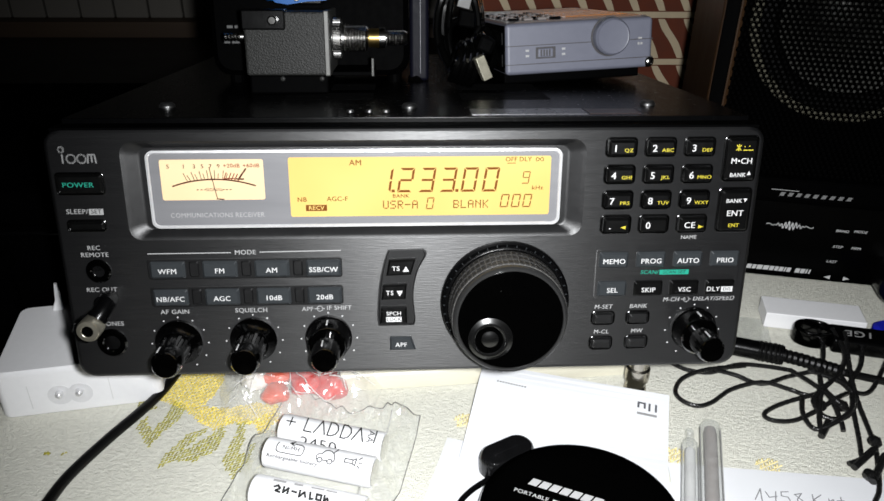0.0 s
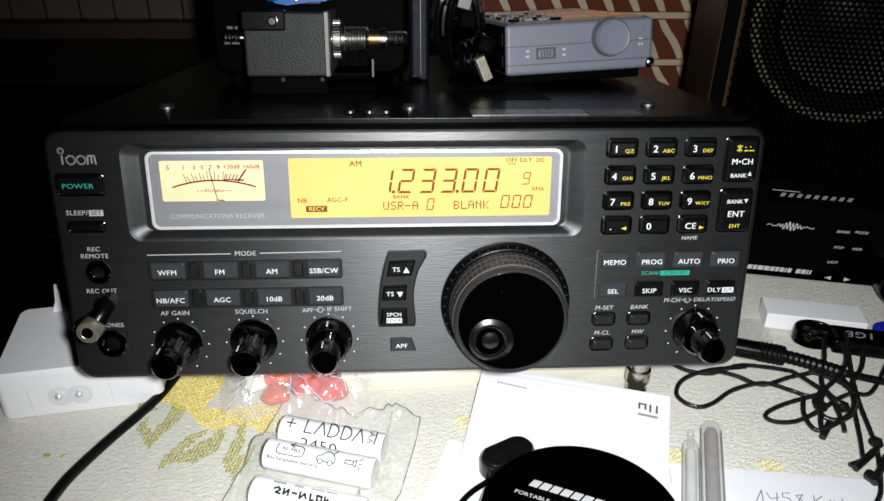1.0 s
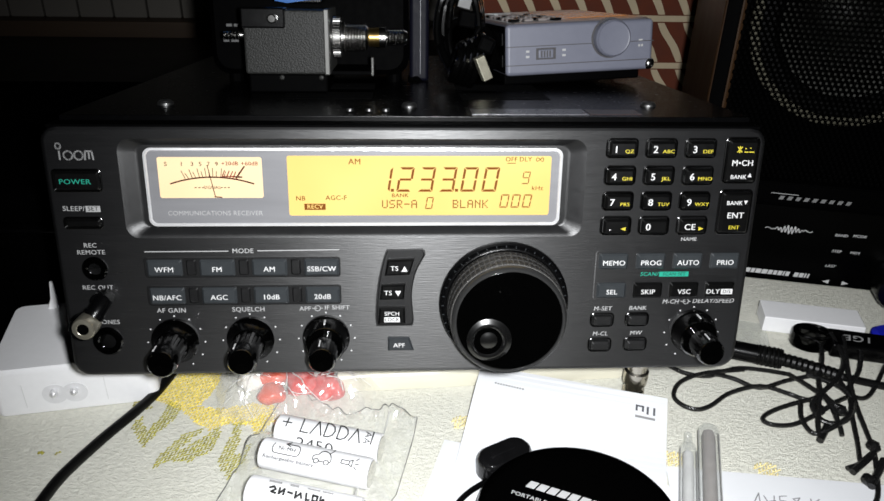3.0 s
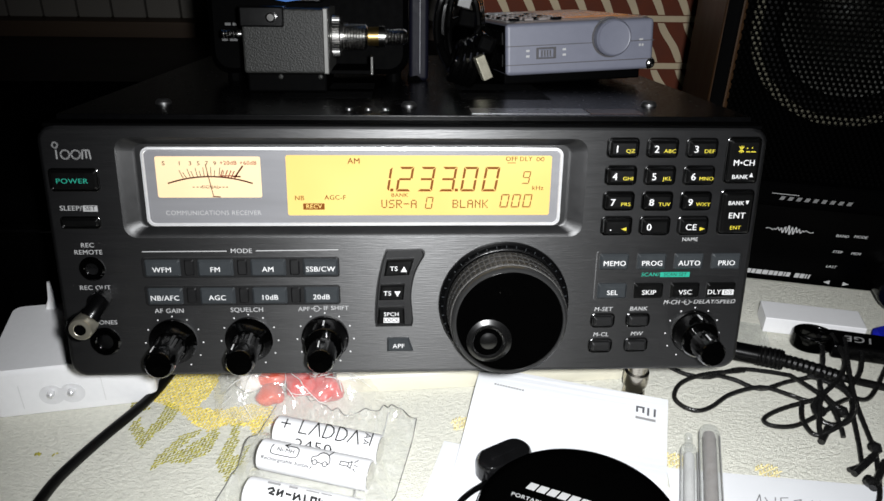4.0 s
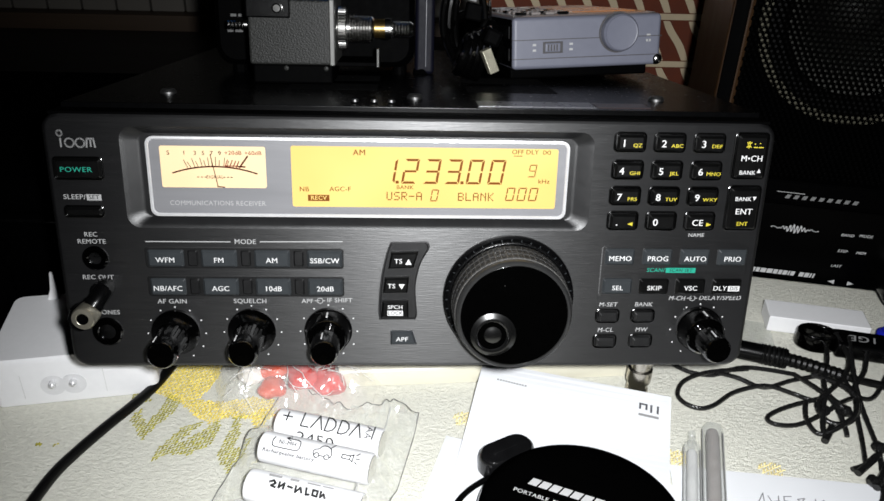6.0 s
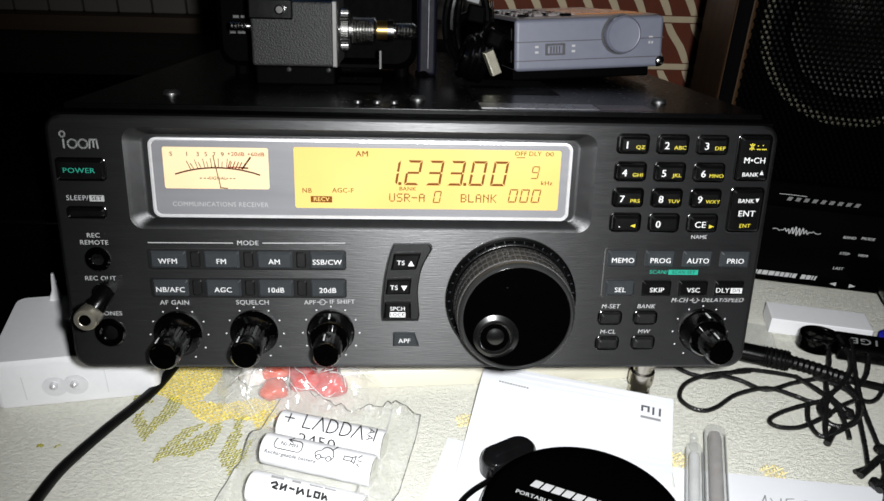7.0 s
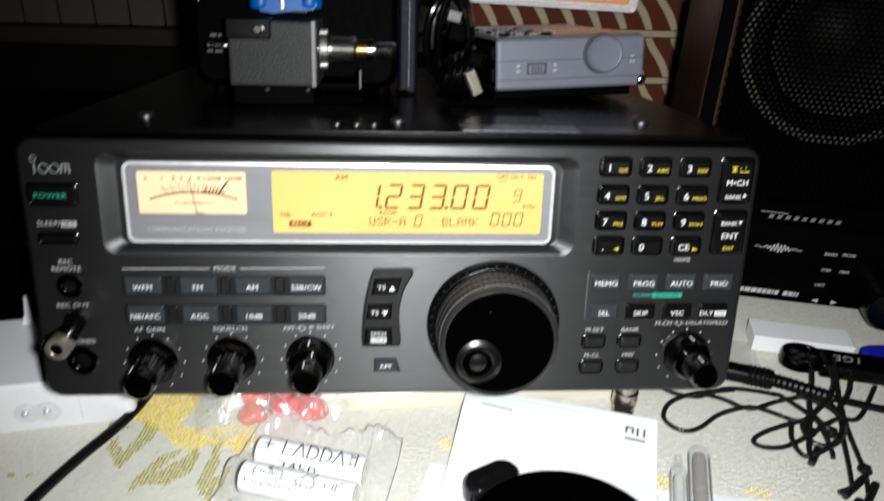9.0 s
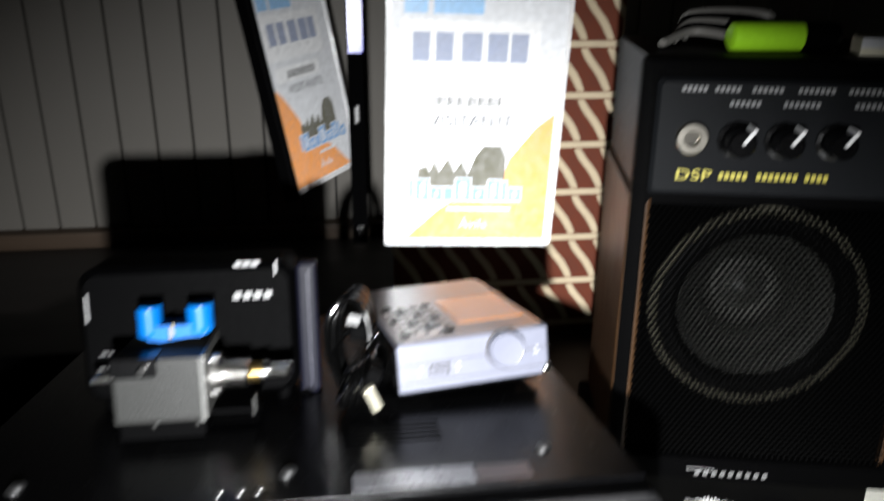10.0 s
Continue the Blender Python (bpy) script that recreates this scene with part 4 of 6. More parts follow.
# power supply
PSU = at(-180, 88, 0, 0, 0, 9)
supply = thing("power_supply", PSU, "white plastic power supply brick with figure-eight inlet", "power supply")
part("case", loft([[(x, y, 0) for x, y in rounded(-41, 39, -31, 31, 4)], [(x, y, 1.5) for x, y in rounded(-42, 40, -32, 32, 5)], [(x, y, 26) for x, y in rounded(-42, 40, -32, 32, 5)], [(x, y, 29) for x, y in rounded(-40, 38, -30, 30, 5)]], True, True), WHITEPLASTIC, supply, smooth=True)
inlet = part("inlet", bmesh.new(), WHITEPLASTIC, supply)
bm = bmesh.new()
for cx in (-11, -1):
    lathe([(6.2, 0), (6.2, 0.2 if cx < -5 else 0.35)], 28, bm, (cx, -32, 12))
inlet.data = part("inlet_face", bm, mat("shaded_white", (0.62, 0.62, 0.63), 0.5), supply).data
bpy.data.objects.remove([o for o in supply.children if o.name == "inlet_face"][0])
for cx in (-11, -1):
    part("pin", lathe([(1.9, 0), (1.9, 2.2), (1.6, 3.2), (0.8, 3.8), (0.1, 4)], 18, c=(cx, -32, 13.6)), SILVER, inlet, smooth=True)
for cx in (-26, 14):
    part("seam", block(cx, cx + 0.4, -32.2, -31.9, 5, 20), mat("seam_grey", (0.6, 0.6, 0.6), 0.6), supply)
part("cable_relief", loft([[(-20 + x, 27 + y, 27) for x, y in rounded(-4, 4, -3, 3, 2)], [(-19 + x * 0.45, 28 + y * 0.5, 34) for x, y in rounded(-4, 4, -3, 3, 2)], [(-18.4 + x * 0.2, 28 + y * 0.25, 45) for x, y in rounded(-4, 4, -3, 3, 2)]], True, True), WHITEPLASTIC, supply, smooth=True)

tagged(part("power_cable", tube([(-120, 140, 8), (-128, 108, 6), (-132, 87, 4), (-138, 66, 3), (-145, 50, 3), (-154, 33, 3), (-162, 16, 3), (-167, 3, 3), (-170, -12, 3), (-174, -40, 3), (-180, -80, 3)], 2.7, 12), RUBBER, smooth=True), "black rubber cable running across the cloth", "cable")

# notepad and papers
def sheet(name, corners, z, material, label, category, thick=0.4, edge=None):
    q = [Vector((x, y, 0)) for x, y in corners]
    c = sum(q, Vector()) / 4
    ob = part(name, loft([[(v.x, v.y, z) for v in q], [(v.x, v.y, z + thick) for v in q]], True, True), material)
    return tagged(ob, label, category)


tagged(sheet("paper_sheet", [(17, 28), (140, -12), (115, -95), (-10, -55)], 0.2, PAPER, "", "", 0.3), "plain white paper sheet under the notepad", "paper")
note = sheet("handwritten_note", [(126, 6), (262, -14), (245, -110), (110, -92)], 0.56, PAPER, "white paper note with pencilled handwriting", "paper", 0.3)


def rise(y):
    """The pad lies flat near the viewer and climbs on to the rail."""
    u = min(1, max(0, (y - 5) / 70))
    return 0.8 + 11.4 * u * u * (3 - 2 * u)


loops = []
for k in range(31):
    far, near = Vector((39.5, 72.3)), Vector((137.7, 46.4))
    back = Vector((-0.277, -0.961)) * (115 * k / 30)
    a, c = far + back, near + back
    loops.append([(a.x, a.y, rise(a.y)), (c.x, c.y, rise(c.y)), (c.x, c.y, rise(c.y) + 1.6), (a.x, a.y, rise(a.y) + 1.6)])
pad = tagged(part("notepad", loft(loops, True, True), PAPER), "white hotel notepad with small grey print propped on a rail", "notepad")


def lay(x, y, z, turn):
    """A pose that lays print on a level surface: x runs along the turn, z becomes away."""
    return at(x, y, z, 0, 0, turn) @ pose(0, 0, 0, -90)


m = at(57, 54.6, 11.75, 11.5) @ lay(0, 0, 0, -17.5)
bars([(-12 + 1.5 * k, -11.0 + 1.5 * k) for k in range(11)], -0.5, 0.55, pad, GREYINK, m=m, y=0, name="print_bar")
m = at(124.6, 38.8, 8.1, 13.5) @ lay(0, 0, 0, -16)
plates([hollow(-6, -1.6, -2.4, 2.6, 1.1)[0][1:]] + [slanted(-0.2, -2.4, 2.6, 1.1), slanted(3.2, -2.4, 2.6, 1.1)], pad, mat("dark_grey_print", (0.08, 0.08, 0.09), 0.6), y=0, m=m)
bars([(-6, 4.4)], -5.6, -4.1, pad, GREYINK, m=m, y=0)
PENCIL = mat("pencil", (0.2, 0.2, 0.21), 0.6)
m = lay(169, -17, 0.92, -8)
strokes([[(-8, -3), (-4, 4), (-5, -4)], [(-2, 2.5), (-1, -1), (3, 0)], [(3, 3), (1, -5)], [(9, 3.5), (5.5, 3), (5, 0.5), (8, 0), (8.5, -3), (5, -4)], [(15, 3), (11.5, 2), (15, -2.5), (12, -3.6), (12, -1), (15, 3)], [(20, 3), (19, -4)], [(24, 3), (19.6, -0.5), (24, -4)], [(27, 1), (26.4, -4)], [(26.6, -1), (29, 0.6), (29, -4)], [(33, 2.5), (32, -4), (35, -3)], [(30.6, 0), (34, 0.4)]], 0.26, note, PENCIL, y=0, name="handwriting", m=m)

# antenna reel
REEL = at(72, -38, 2.6, 0, 0, -30)
reel = thing("antenna_reel", REEL, "glossy black round wire antenna reel on the notepad", "antenna reel")
part("case", lathe([(44, 0), (45.8, 1), (45.8, 9.5), (45, 11.5), (42.8, 12.6), (41, 12.4), (20, 12.2), (0.1, 12.2)], 96, axis="z"), GLOSS, reel, smooth=True)
part("rim_groove", lathe([(46.1, 4.6), (46.1, 6.2)], 96, axis="z"), BLACK, reel, smooth=True)
CLIPBLACK = mat("smoky_clip", (0.004, 0.004, 0.0043), 0.22, vary=0.5, scale=120, bump=0.3, fine=700)
tab = rounded(-14, 15, -7.4, 7.4, 7.2, 7)
part("clip_tab", loft([[(x * k, y * k, z) for x, y in tab] for k, z in ((0.94, 0.5), (1, 2), (1, 8.5), (0.97, 10.2), (0.9, 11.4), (0.78, 11.9))], True, True), CLIPBLACK, reel, "smoky black clip on the rim", m=at(-45.5, 23, 0, 0, 0, 58), smooth=True)
part("clip_rib", loft([[(x * k, y * k, z) for x, y in rounded(-8, 7, -1.6, 1.6, 1.5, 4)] for k, z in ((1, 11.2), (0.95, 12.6), (0.8, 12.9))], False, True), CLIPBLACK, reel, m=at(-45.5, 23, 0, 0, 0, 58), smooth=True)
part("wire_end", tube([(-47, 8, 5), (-52, -2, 4), (-54, -12, 3), (-52, -26, 2)], 1.4, 8), BLACK, reel, smooth=True)
R0 = REEL.inverted()
m = R0 @ lay(67, -23.5, 15.0, -25)
plates([slanted(-16.5 + 4.85 * k, -2.2, 2.2, 4.0, 0.35) for k in range(7)], reel, WHITEINK, y=0, m=m)
m = R0 @ lay(54, -26, 15.0, -25)
words("PORTABLE", 2.3, -2.5, 0, reel, WHITEINK, y=0, bold=0.02, m=m)
bars([(7.5, 11), (12, 19), (20.5, 27)], -1.1, 1.1, reel, WHITEINK, y=0, m=m)

# plastic tubes
GREYTUBE = mat("tube_wall_grey", (0.3, 0.3, 0.3), 0.3)
for x, y, z, turn, r, neck, label in ((153.5, 26, 5.6, -18, 5.4, 0, "grey clear plastic tube with a dark filling"), (139.5, 15, 4.6, -18, 4.3, 9.5, "clear plastic tube with a narrow neck")):
    tb = thing("plastic_tube", at(x, y, z + 0.5, 0, 0, turn), label, "tube", "clear tubes on the note")
    part("barrel", lathe([(r * 0.5, -0.2), (r * 0.86, 0.2), (r, 2.2), (r, 96), (r * 0.9, 97)], 24), CLEAR, tb, smooth=True)
    part("filling", lathe([(r * 0.5, 5 if neck else 3), (r * 0.62, 7), (r * 0.62, 94)], 16), mat("grey_filling", (0.2, 0.18, 0.17) if not neck else (0.5, 0.5, 0.5), 0.4, vary=0.4, scale=60), tb, smooth=True)
    for s in (-0.93, 0.93):
        part("wall_edge", block(r * s - 0.25, r * s + 0.25, -96, -3, -0.3, 1.2, 0.1, 1), GREYTUBE, tb)
    if neck:
        part("neck", lathe([(1.6, -neck), (2.1, -neck + 0.5), (2.1, 0.5)], 16), CLEAR, tb, smooth=True)
# batteries in their opened pack
BA = math.degrees(math.atan2(-16, 53))


def battery(x, y, z, group="batteries in the pack"):
    b = thing("battery", at(x, y, z, 0, 0, BA), "white rechargeable AA battery with black print", "battery", group)
    part("sleeve", lathe([(6.2, -26.4), (7.0, -25.8), (7.2, -24.6), (7.2, 25.4), (7.0, 26.4), (6.4, 26.8)], 40, axis="x"), WHITEPLASTIC, b, smooth=True)
    part("contact", lathe([(6.3, 26.6), (6.3, 27.0), (2.6, 27.2)], 24, axis="x"), CHROME, b, smooth=True)
    part("contact", lathe([(2.7, -27.8), (2.7, -26.6), (6.2, -26.3)], 24, axis="x"), CHROME, b, smooth=True)
    return b


def curl(x, turn, r=7.26):
    """A pose for print on a battery's side; turn: degrees from the top towards the viewer."""
    return pose(0, 0, 0, turn, 0, 0) @ at(x, 0, r, -90, 0, 0)


b1 = battery(-40.6, 16, 14)
m = curl(0, 18)
strokes([[(-22.6, 0.6), (-18.0, 0.6)], [(-20.3, 2.9), (-20.3, -1.7)]], 0.34, b1, BLACKINK, y=0, name="plus_sign", m=m)
half = [(0, -3), (0, 4), (2.0, 4), (3.9, 2.8), (4.7, 0.5), (3.9, -1.8), (2.0, -3), (0, -3)]
strokes([[(-12.5, 4), (-12.5, -3), (-8.6, -3)], [(-7.4, -3), (-4.6, 4), (-1.8, -3)], [(x - 0.4, z) for x, z in half], [(x + 6.2, z) for x, z in half], [(12.0, -3), (14.8, 4), (17.6, -3)]], 0.36, b1, BLACKINK, y=0, name="maker_mark", m=m)
words("AA", 3.4, 20.6, 0.5, b1, BLACKINK, y=0, m=m @ at(20.6, 0, 0.5, 0, 90, 0) @ at(-20.6, 0, -0.5))
strokes([[(23.0, 4), (23.0, -2.5)]], 0.36, b1, BLACKINK, y=0, name="minus_sign", m=m)
words("2450", 5.6, -4.4, -1.6, b1, BLACKINK, y=0, width=1.15, m=curl(0, 72))
b2 = battery(-44.6, -5.2, 19)
m = curl(0, 20)
strokes([[(-13.6, 3.0), (-8.2, 3.0), (-7.0, 2.4), (-6.6, 1.4), (-6.6, -0.8), (-7.2, -1.8), (-8.4, -2.2), (-18.2, -2.2), (-19.4, -1.6), (-19.8, -0.6), (-19.8, 1.2), (-19.2, 2.4)], [(-11.6, 4.0), (-13.8, 3.0), (-11.6, 2.0)]], 0.24, b2, BLACKINK, y=0, name="recycling_sign", m=m)
words("Ni-MH", 2.0, -12.8, 0.5, b2, BLACKINK, y=0, bold=0.02, m=m)
words("Rechargeable battery", 1.9, -10.6, -4.6, b2, BLACKINK, y=0, bold=0.03, m=m)
body = [(v.x, v.z) for v in smooth_path([(0.6, 0, -2), (0.1, 0, -0.6), (0.8, 0, 0.5), (2.4, 0, 1.1), (3.6, 0, 2.6), (5.6, 0, 3.1), (7.6, 0, 2.2), (8.6, 0, 0.4), (8.8, 0, -1.2), (8.4, 0, -2)], 3)]
strokes([body, [(7.4, 2.2), (9.4, 4.4)], [(3.4, -2), (5.6, -2)]] + [[(cx + 1.15 * math.cos(a * 0.5236), -2.1 + 1.15 * math.sin(a * 0.5236)) for a in range(13)] for cx in (2.1, 6.9)], 0.24, b2, BLACKINK, y=0, name="car_sign", m=m)
strokes([[(13.6, 0.9), (13.6, -0.9), (17.4, -0.9), (18.8, -1.7), (18.8, 1.7), (17.4, 0.9), (13.6, 0.9)], [(17.4, 0.9), (17.4, -0.9)], [(20.0, 1.5), (21.3, 2.7)], [(20.2, 0), (21.8, 0)], [(20.0, -1.5), (21.3, -2.7)]], 0.24, b2, BLACKINK, y=0, name="torch_sign", m=m)
b3 = battery(-48.5, -23.5, 13.5)
m = curl(0, 25)
scrawl = [[(-15, 1), (-12.5, 2.4), (-11, 0.6), (-13.5, -1.6), (-10.5, -2.2)], [(-8.6, 2.2), (-8.4, -2), (-5.6, 2), (-5.4, -2.2)], [(-3, 0.4), (0, 0)], [(2, 2), (2.4, -2.6), (5, 1.4), (6.4, -2)], [(8.6, 2.2), (9.4, -2.6), (11.4, -2)], [(13, 1.8), (13.4, -2), (16.2, -2.2), (16, 1.6), (13, 1.8)], [(18, 2), (18.4, -2.4), (20, 0.4), (21.4, -2.2)]]
strokes([[(x * 0.72 - 4, z * 0.6 + 0.6) for x, z in q] for q in scrawl], 0.5, b3, BLACKINK, y=0, name="marker_scrawl", m=m)
bars([(-16, -10), (-6, -2)], 3.6, 4.6, b3, GREYINK, y=0, m=m)
bars([(2, 8), (9, 14)], 3.8, 4.4, b3, GREYINK, y=0, m=m)
b4 = battery(-53, -41, 13)
pack = thing("battery_pack", at(0, 0, 0), "torn clear plastic battery pack with crumpled edges", "packaging")
TORN = [(-68, 66), (-62, 63), (-56, 60), (-50, 53), (-44, 47), (-38, 44.5), (-33, 43.5), (-26, 46.5), (-21, 48), (-16, 44.5), (-12, 48.5), (-9.8, 50), (-3.5, 45.6), (3.2, 37.7)]
bm = bmesh.new()
rows_ = []
N = 52
for i in range(N + 1):
    row = []
    k = i / N * (len(TORN) - 1)
    j0 = min(int(k), len(TORN) - 2)
    top = Vector(TORN[j0]).lerp(Vector(TORN[j0 + 1]), k - j0)
    foot = Vector((-103, -52)).lerp(Vector((-20, -62)), i / N)
    for j in range(N + 1):
        p = top.lerp(foot, j / N)
        u, v = i / N * 2 - 1, j / N
        ax, ay = p.x + 46 + 0.2 * p.y, p.y + 4
        body = max(0, 1 - abs(ax / 36) ** 6) * max(0, 1 - abs(ay / 36) ** 6)
        wild = noise.noise(Vector((p.x / 8, p.y / 8, 1))) + 0.6 * noise.noise(Vector((p.x / 3.2, p.y / 3.6, 4)))
        lift = 5.5 * max(0, 1 - v * 9) * (1 + wild)
        row.append(bm.verts.new((p.x + 0.8 * wild, p.y, max(0.35, 1.6 + 12.5 * body + (1.2 + 2.4 * (1 - body)) * wild + lift))))
    rows_.append(row)
for i in range(N):
    for j in range(N):
        bm.faces.new((rows_[i][j], rows_[i + 1][j], rows_[i + 1][j + 1], rows_[i][j + 1]))
rim = [row[0].co.copy() for row in rows_[::2]]
west = [v.co.copy() for v in rows_[0][::3]]
east = [v.co.copy() for v in rows_[-1][::3]]
inner = [v.co + Vector((0, 0, 0.6)) for v in rows_[43][2::3]]
part("film", bm, PACKFILM, pack)
# Opaque grey and pale strands paint the shade and gleam of edges and folds.
SHADEFILM = mat("painted_fold_shade", (0.16, 0.16, 0.15), 0.25, vary=0.5, scale=90)
GLEAMFILM = mat("painted_fold_gleam", (0.42, 0.42, 0.4), 0.25, vary=0.4, scale=90)
part("torn_edge", tube(rim, 0.24, 6, 2), SHADEFILM, pack)
part("side_fold", tube(west, 0.3, 6, 2), SHADEFILM, pack)
part("side_fold", tube(east, 0.24, 6, 2), SHADEFILM, pack)
part("inner_fold", tube(inner, 0.45, 6, 2), GLEAMFILM, pack)

# sweets in cellophane
bag = thing("sweet_bag", at(-62, 67, 0), "crinkled cellophane bag of red and white sweets", "sweets bag")
RED = mat("red_sweet", (0.55, 0.02, 0.012), 0.3, vary=0.25, scale=90)
ORANGERED = mat("orange_red_sweet", (0.6, 0.06, 0.01), 0.3, vary=0.3, scale=90)
WHITESWEET = mat("white_sweet", (0.75, 0.72, 0.68), 0.35, vary=0.1, scale=90)
for x, y, z, r, mt in ((-25, 3, 8, 8, WHITESWEET), (-13, -8, 6.5, 7.5, ORANGERED), (-12, 4, 9, 9, ORANGERED), (3, 0, 8, 9.5, RED), (17, -4, 7, 9, RED), (8, 6, 7, 7, WHITESWEET), (25, 9, 6, 5, WHITESWEET), (-20, 13, 7, 7, RED), (12, 10, 7, 8, RED), (-3, 14, 7, 7, ORANGERED)):
    bm = bmesh.new()
    bmesh.ops.create_icosphere(bm, subdivisions=3, radius=r)
    for v in bm.verts:
        v.co = v.co * (0.95 + 0.35 * noise.noise(v.co / 8 + Vector((x, y, 0))))
        v.co.z *= 0.75
        v.co += Vector((x, y, z))
    part("sweet", bm, mt, bag, smooth=True)
bm = bmesh.new()
rows_ = []
for i in range(25):
    row = []
    for j in range(17):
        u, v = i / 24 * 2 - 1, j / 16 * 2 - 1
        x, y = 0 + 45 * u * (1 + 0.12 * v) + 3 * noise.noise(Vector((u * 3, v * 3, 5))), 1 + 22 * v + 4 * noise.noise(Vector((u * 4, v * 2, 9)))
        h = 17 * max(0, 1 - u ** 6) * max(0, 1 - v ** 6)
        row.append(bm.verts.new((x, y, max(0.3, 1.2 + h + 5.0 * noise.noise(Vector((x / 9, y / 7, 2))) + 2.4 * noise.noise(Vector((x / 3.4, y / 3.6, 7)))))))
    rows_.append(row)
for i in range(24):
    for j in range(16):
        a, b, c, d = rows_[i][j], rows_[i + 1][j], rows_[i + 1][j + 1], rows_[i][j + 1]
        for f in (((a, b, c), (a, c, d)) if (i + j) % 2 else ((a, b, d), (b, c, d))):
            bm.faces.new(f)
fold_rng = random.Random(3)
folds = []
for k in range(44):
    i, j = fold_rng.randint(1, 18), fold_rng.randint(1, 15)
    di, dj = fold_rng.choice(((1, 0), (1, 1), (0, 1), (1, -1)))
    run = [rows_[i + di * n][j + dj * n].co + Vector((0, 0, 0.25)) for n in range(fold_rng.randint(3, 6)) if 0 <= i + di * n < 25 and 0 <= j + dj * n < 17]
    if len(run) > 2:
        folds.append(run)
part("wrapper", bm, CELLO, bag, smooth=True)
# Pale strands along the folds: the cellophane's glints drawn as solid colour.
GLINTFOLD = mat("painted_glint", (0.75, 0.75, 0.73), 0.2, vary=0.3, scale=200)
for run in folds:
    part("glint_crease", tube(run, 0.14, 5, 3), GLINTFOLD, bag)

# right of the receiver: adaptor lead, white block, memory stick with its cord
lead = thing("inline_plug", at(0, 0, 0), "black inline plug with ribbed strain relief and lead", "plug")
part("plug_body", tube([(172, 92, 12), (190, 85, 12), (213, 76, 12)], 5.6, 18, 3), BLACK, lead, smooth=True)
part("plug_rib_ring", tube([(200, 81.2, 12), (212, 76.6, 12)], 6.1, 18, 12, ripple=-0.1), RUBBER, lead)
part("strain_relief", tube([(212, 76.5, 12), (222, 73, 11), (234, 69, 9), (244, 66, 7)], 4.0, 16, 8, ripple=-0.14), RUBBER, lead)
part("cable", tube([(242, 67, 7), (258, 63, 5), (275, 58, 4), (300, 52, 4), (340, 45, 4)], 2.3, 10), RUBBER, lead, smooth=True)

white = thing("white_block", at(252.5, 122.5, 0, 0, 0, -13), "small plain white plastic block on the cloth", "plastic block")
part("body", block(-29.5, 30, -10, 10, 0.9, 11.6, 0.7, 3), WHITEPLASTIC, white, smooth=True)
part("bottom_plate", block(-28.5, 29, -9, 9, 0.3, 1.0, 0.2), WHITEPLASTIC, white)
tagged(part("clear_card", loft([[(196, 92, 0.3), (216, 88, 0.3), (226, 126, 0.3), (205, 132, 0.3)], [(196, 92, 1.2), (216, 88, 1.2), (226, 126, 1.2), (205, 132, 1.2)]], True, True), CLEAR), "small clear plastic card on the cloth", "card")

stick = thing("memory_stick", at(256.5, 94.5, 4, 0, 0, -15), "black memory stick marked with its capacity and a looped cap ring", "memory stick")
part("body", block(-6, 36, -9, 9, 0, 10, 2, 3), BLACK, stick, smooth=True)
part("ring", loft([[((12 - d) * math.cos(a) - 15, (9 - d) * math.sin(a) + 2, z) for a in [k * 0.19635 for k in range(32)]] for d, z in ((3.4, 0.6), (0.6, 0), (0, 1), (0, 9), (0.6, 10), (3.0, 10), (3.6, 9), (3.6, 1), (3.4, 0.6))], False, False), GLOSS, stick, "oval cap ring", smooth=True)
words("1GB", 6.4, 10, 0, stick, GREYINK, y=0, bold=0.07, shear=0.2, m=at(10, 0, 10.1, 0, 0, 180) @ pose(0, 0, 0, -90) @ at(-10, 0, 0))
part("metal_plug", block(35, 47, -6, 6, 2, 6.5, 0.4), BRASS, stick)
tagged(part("blue_cap", loft([[(x, y, 0.5) for x, y in rounded(283, 312, 88, 112, 8)], [(x, y, 9) for x, y in rounded(283, 312, 88, 112, 8)], [(x, y, 11) for x, y in rounded(285, 310, 90, 110, 7)]], True, True), BLUEGLOSS, smooth=True), "glossy deep blue plastic cap on the cloth", "cap")

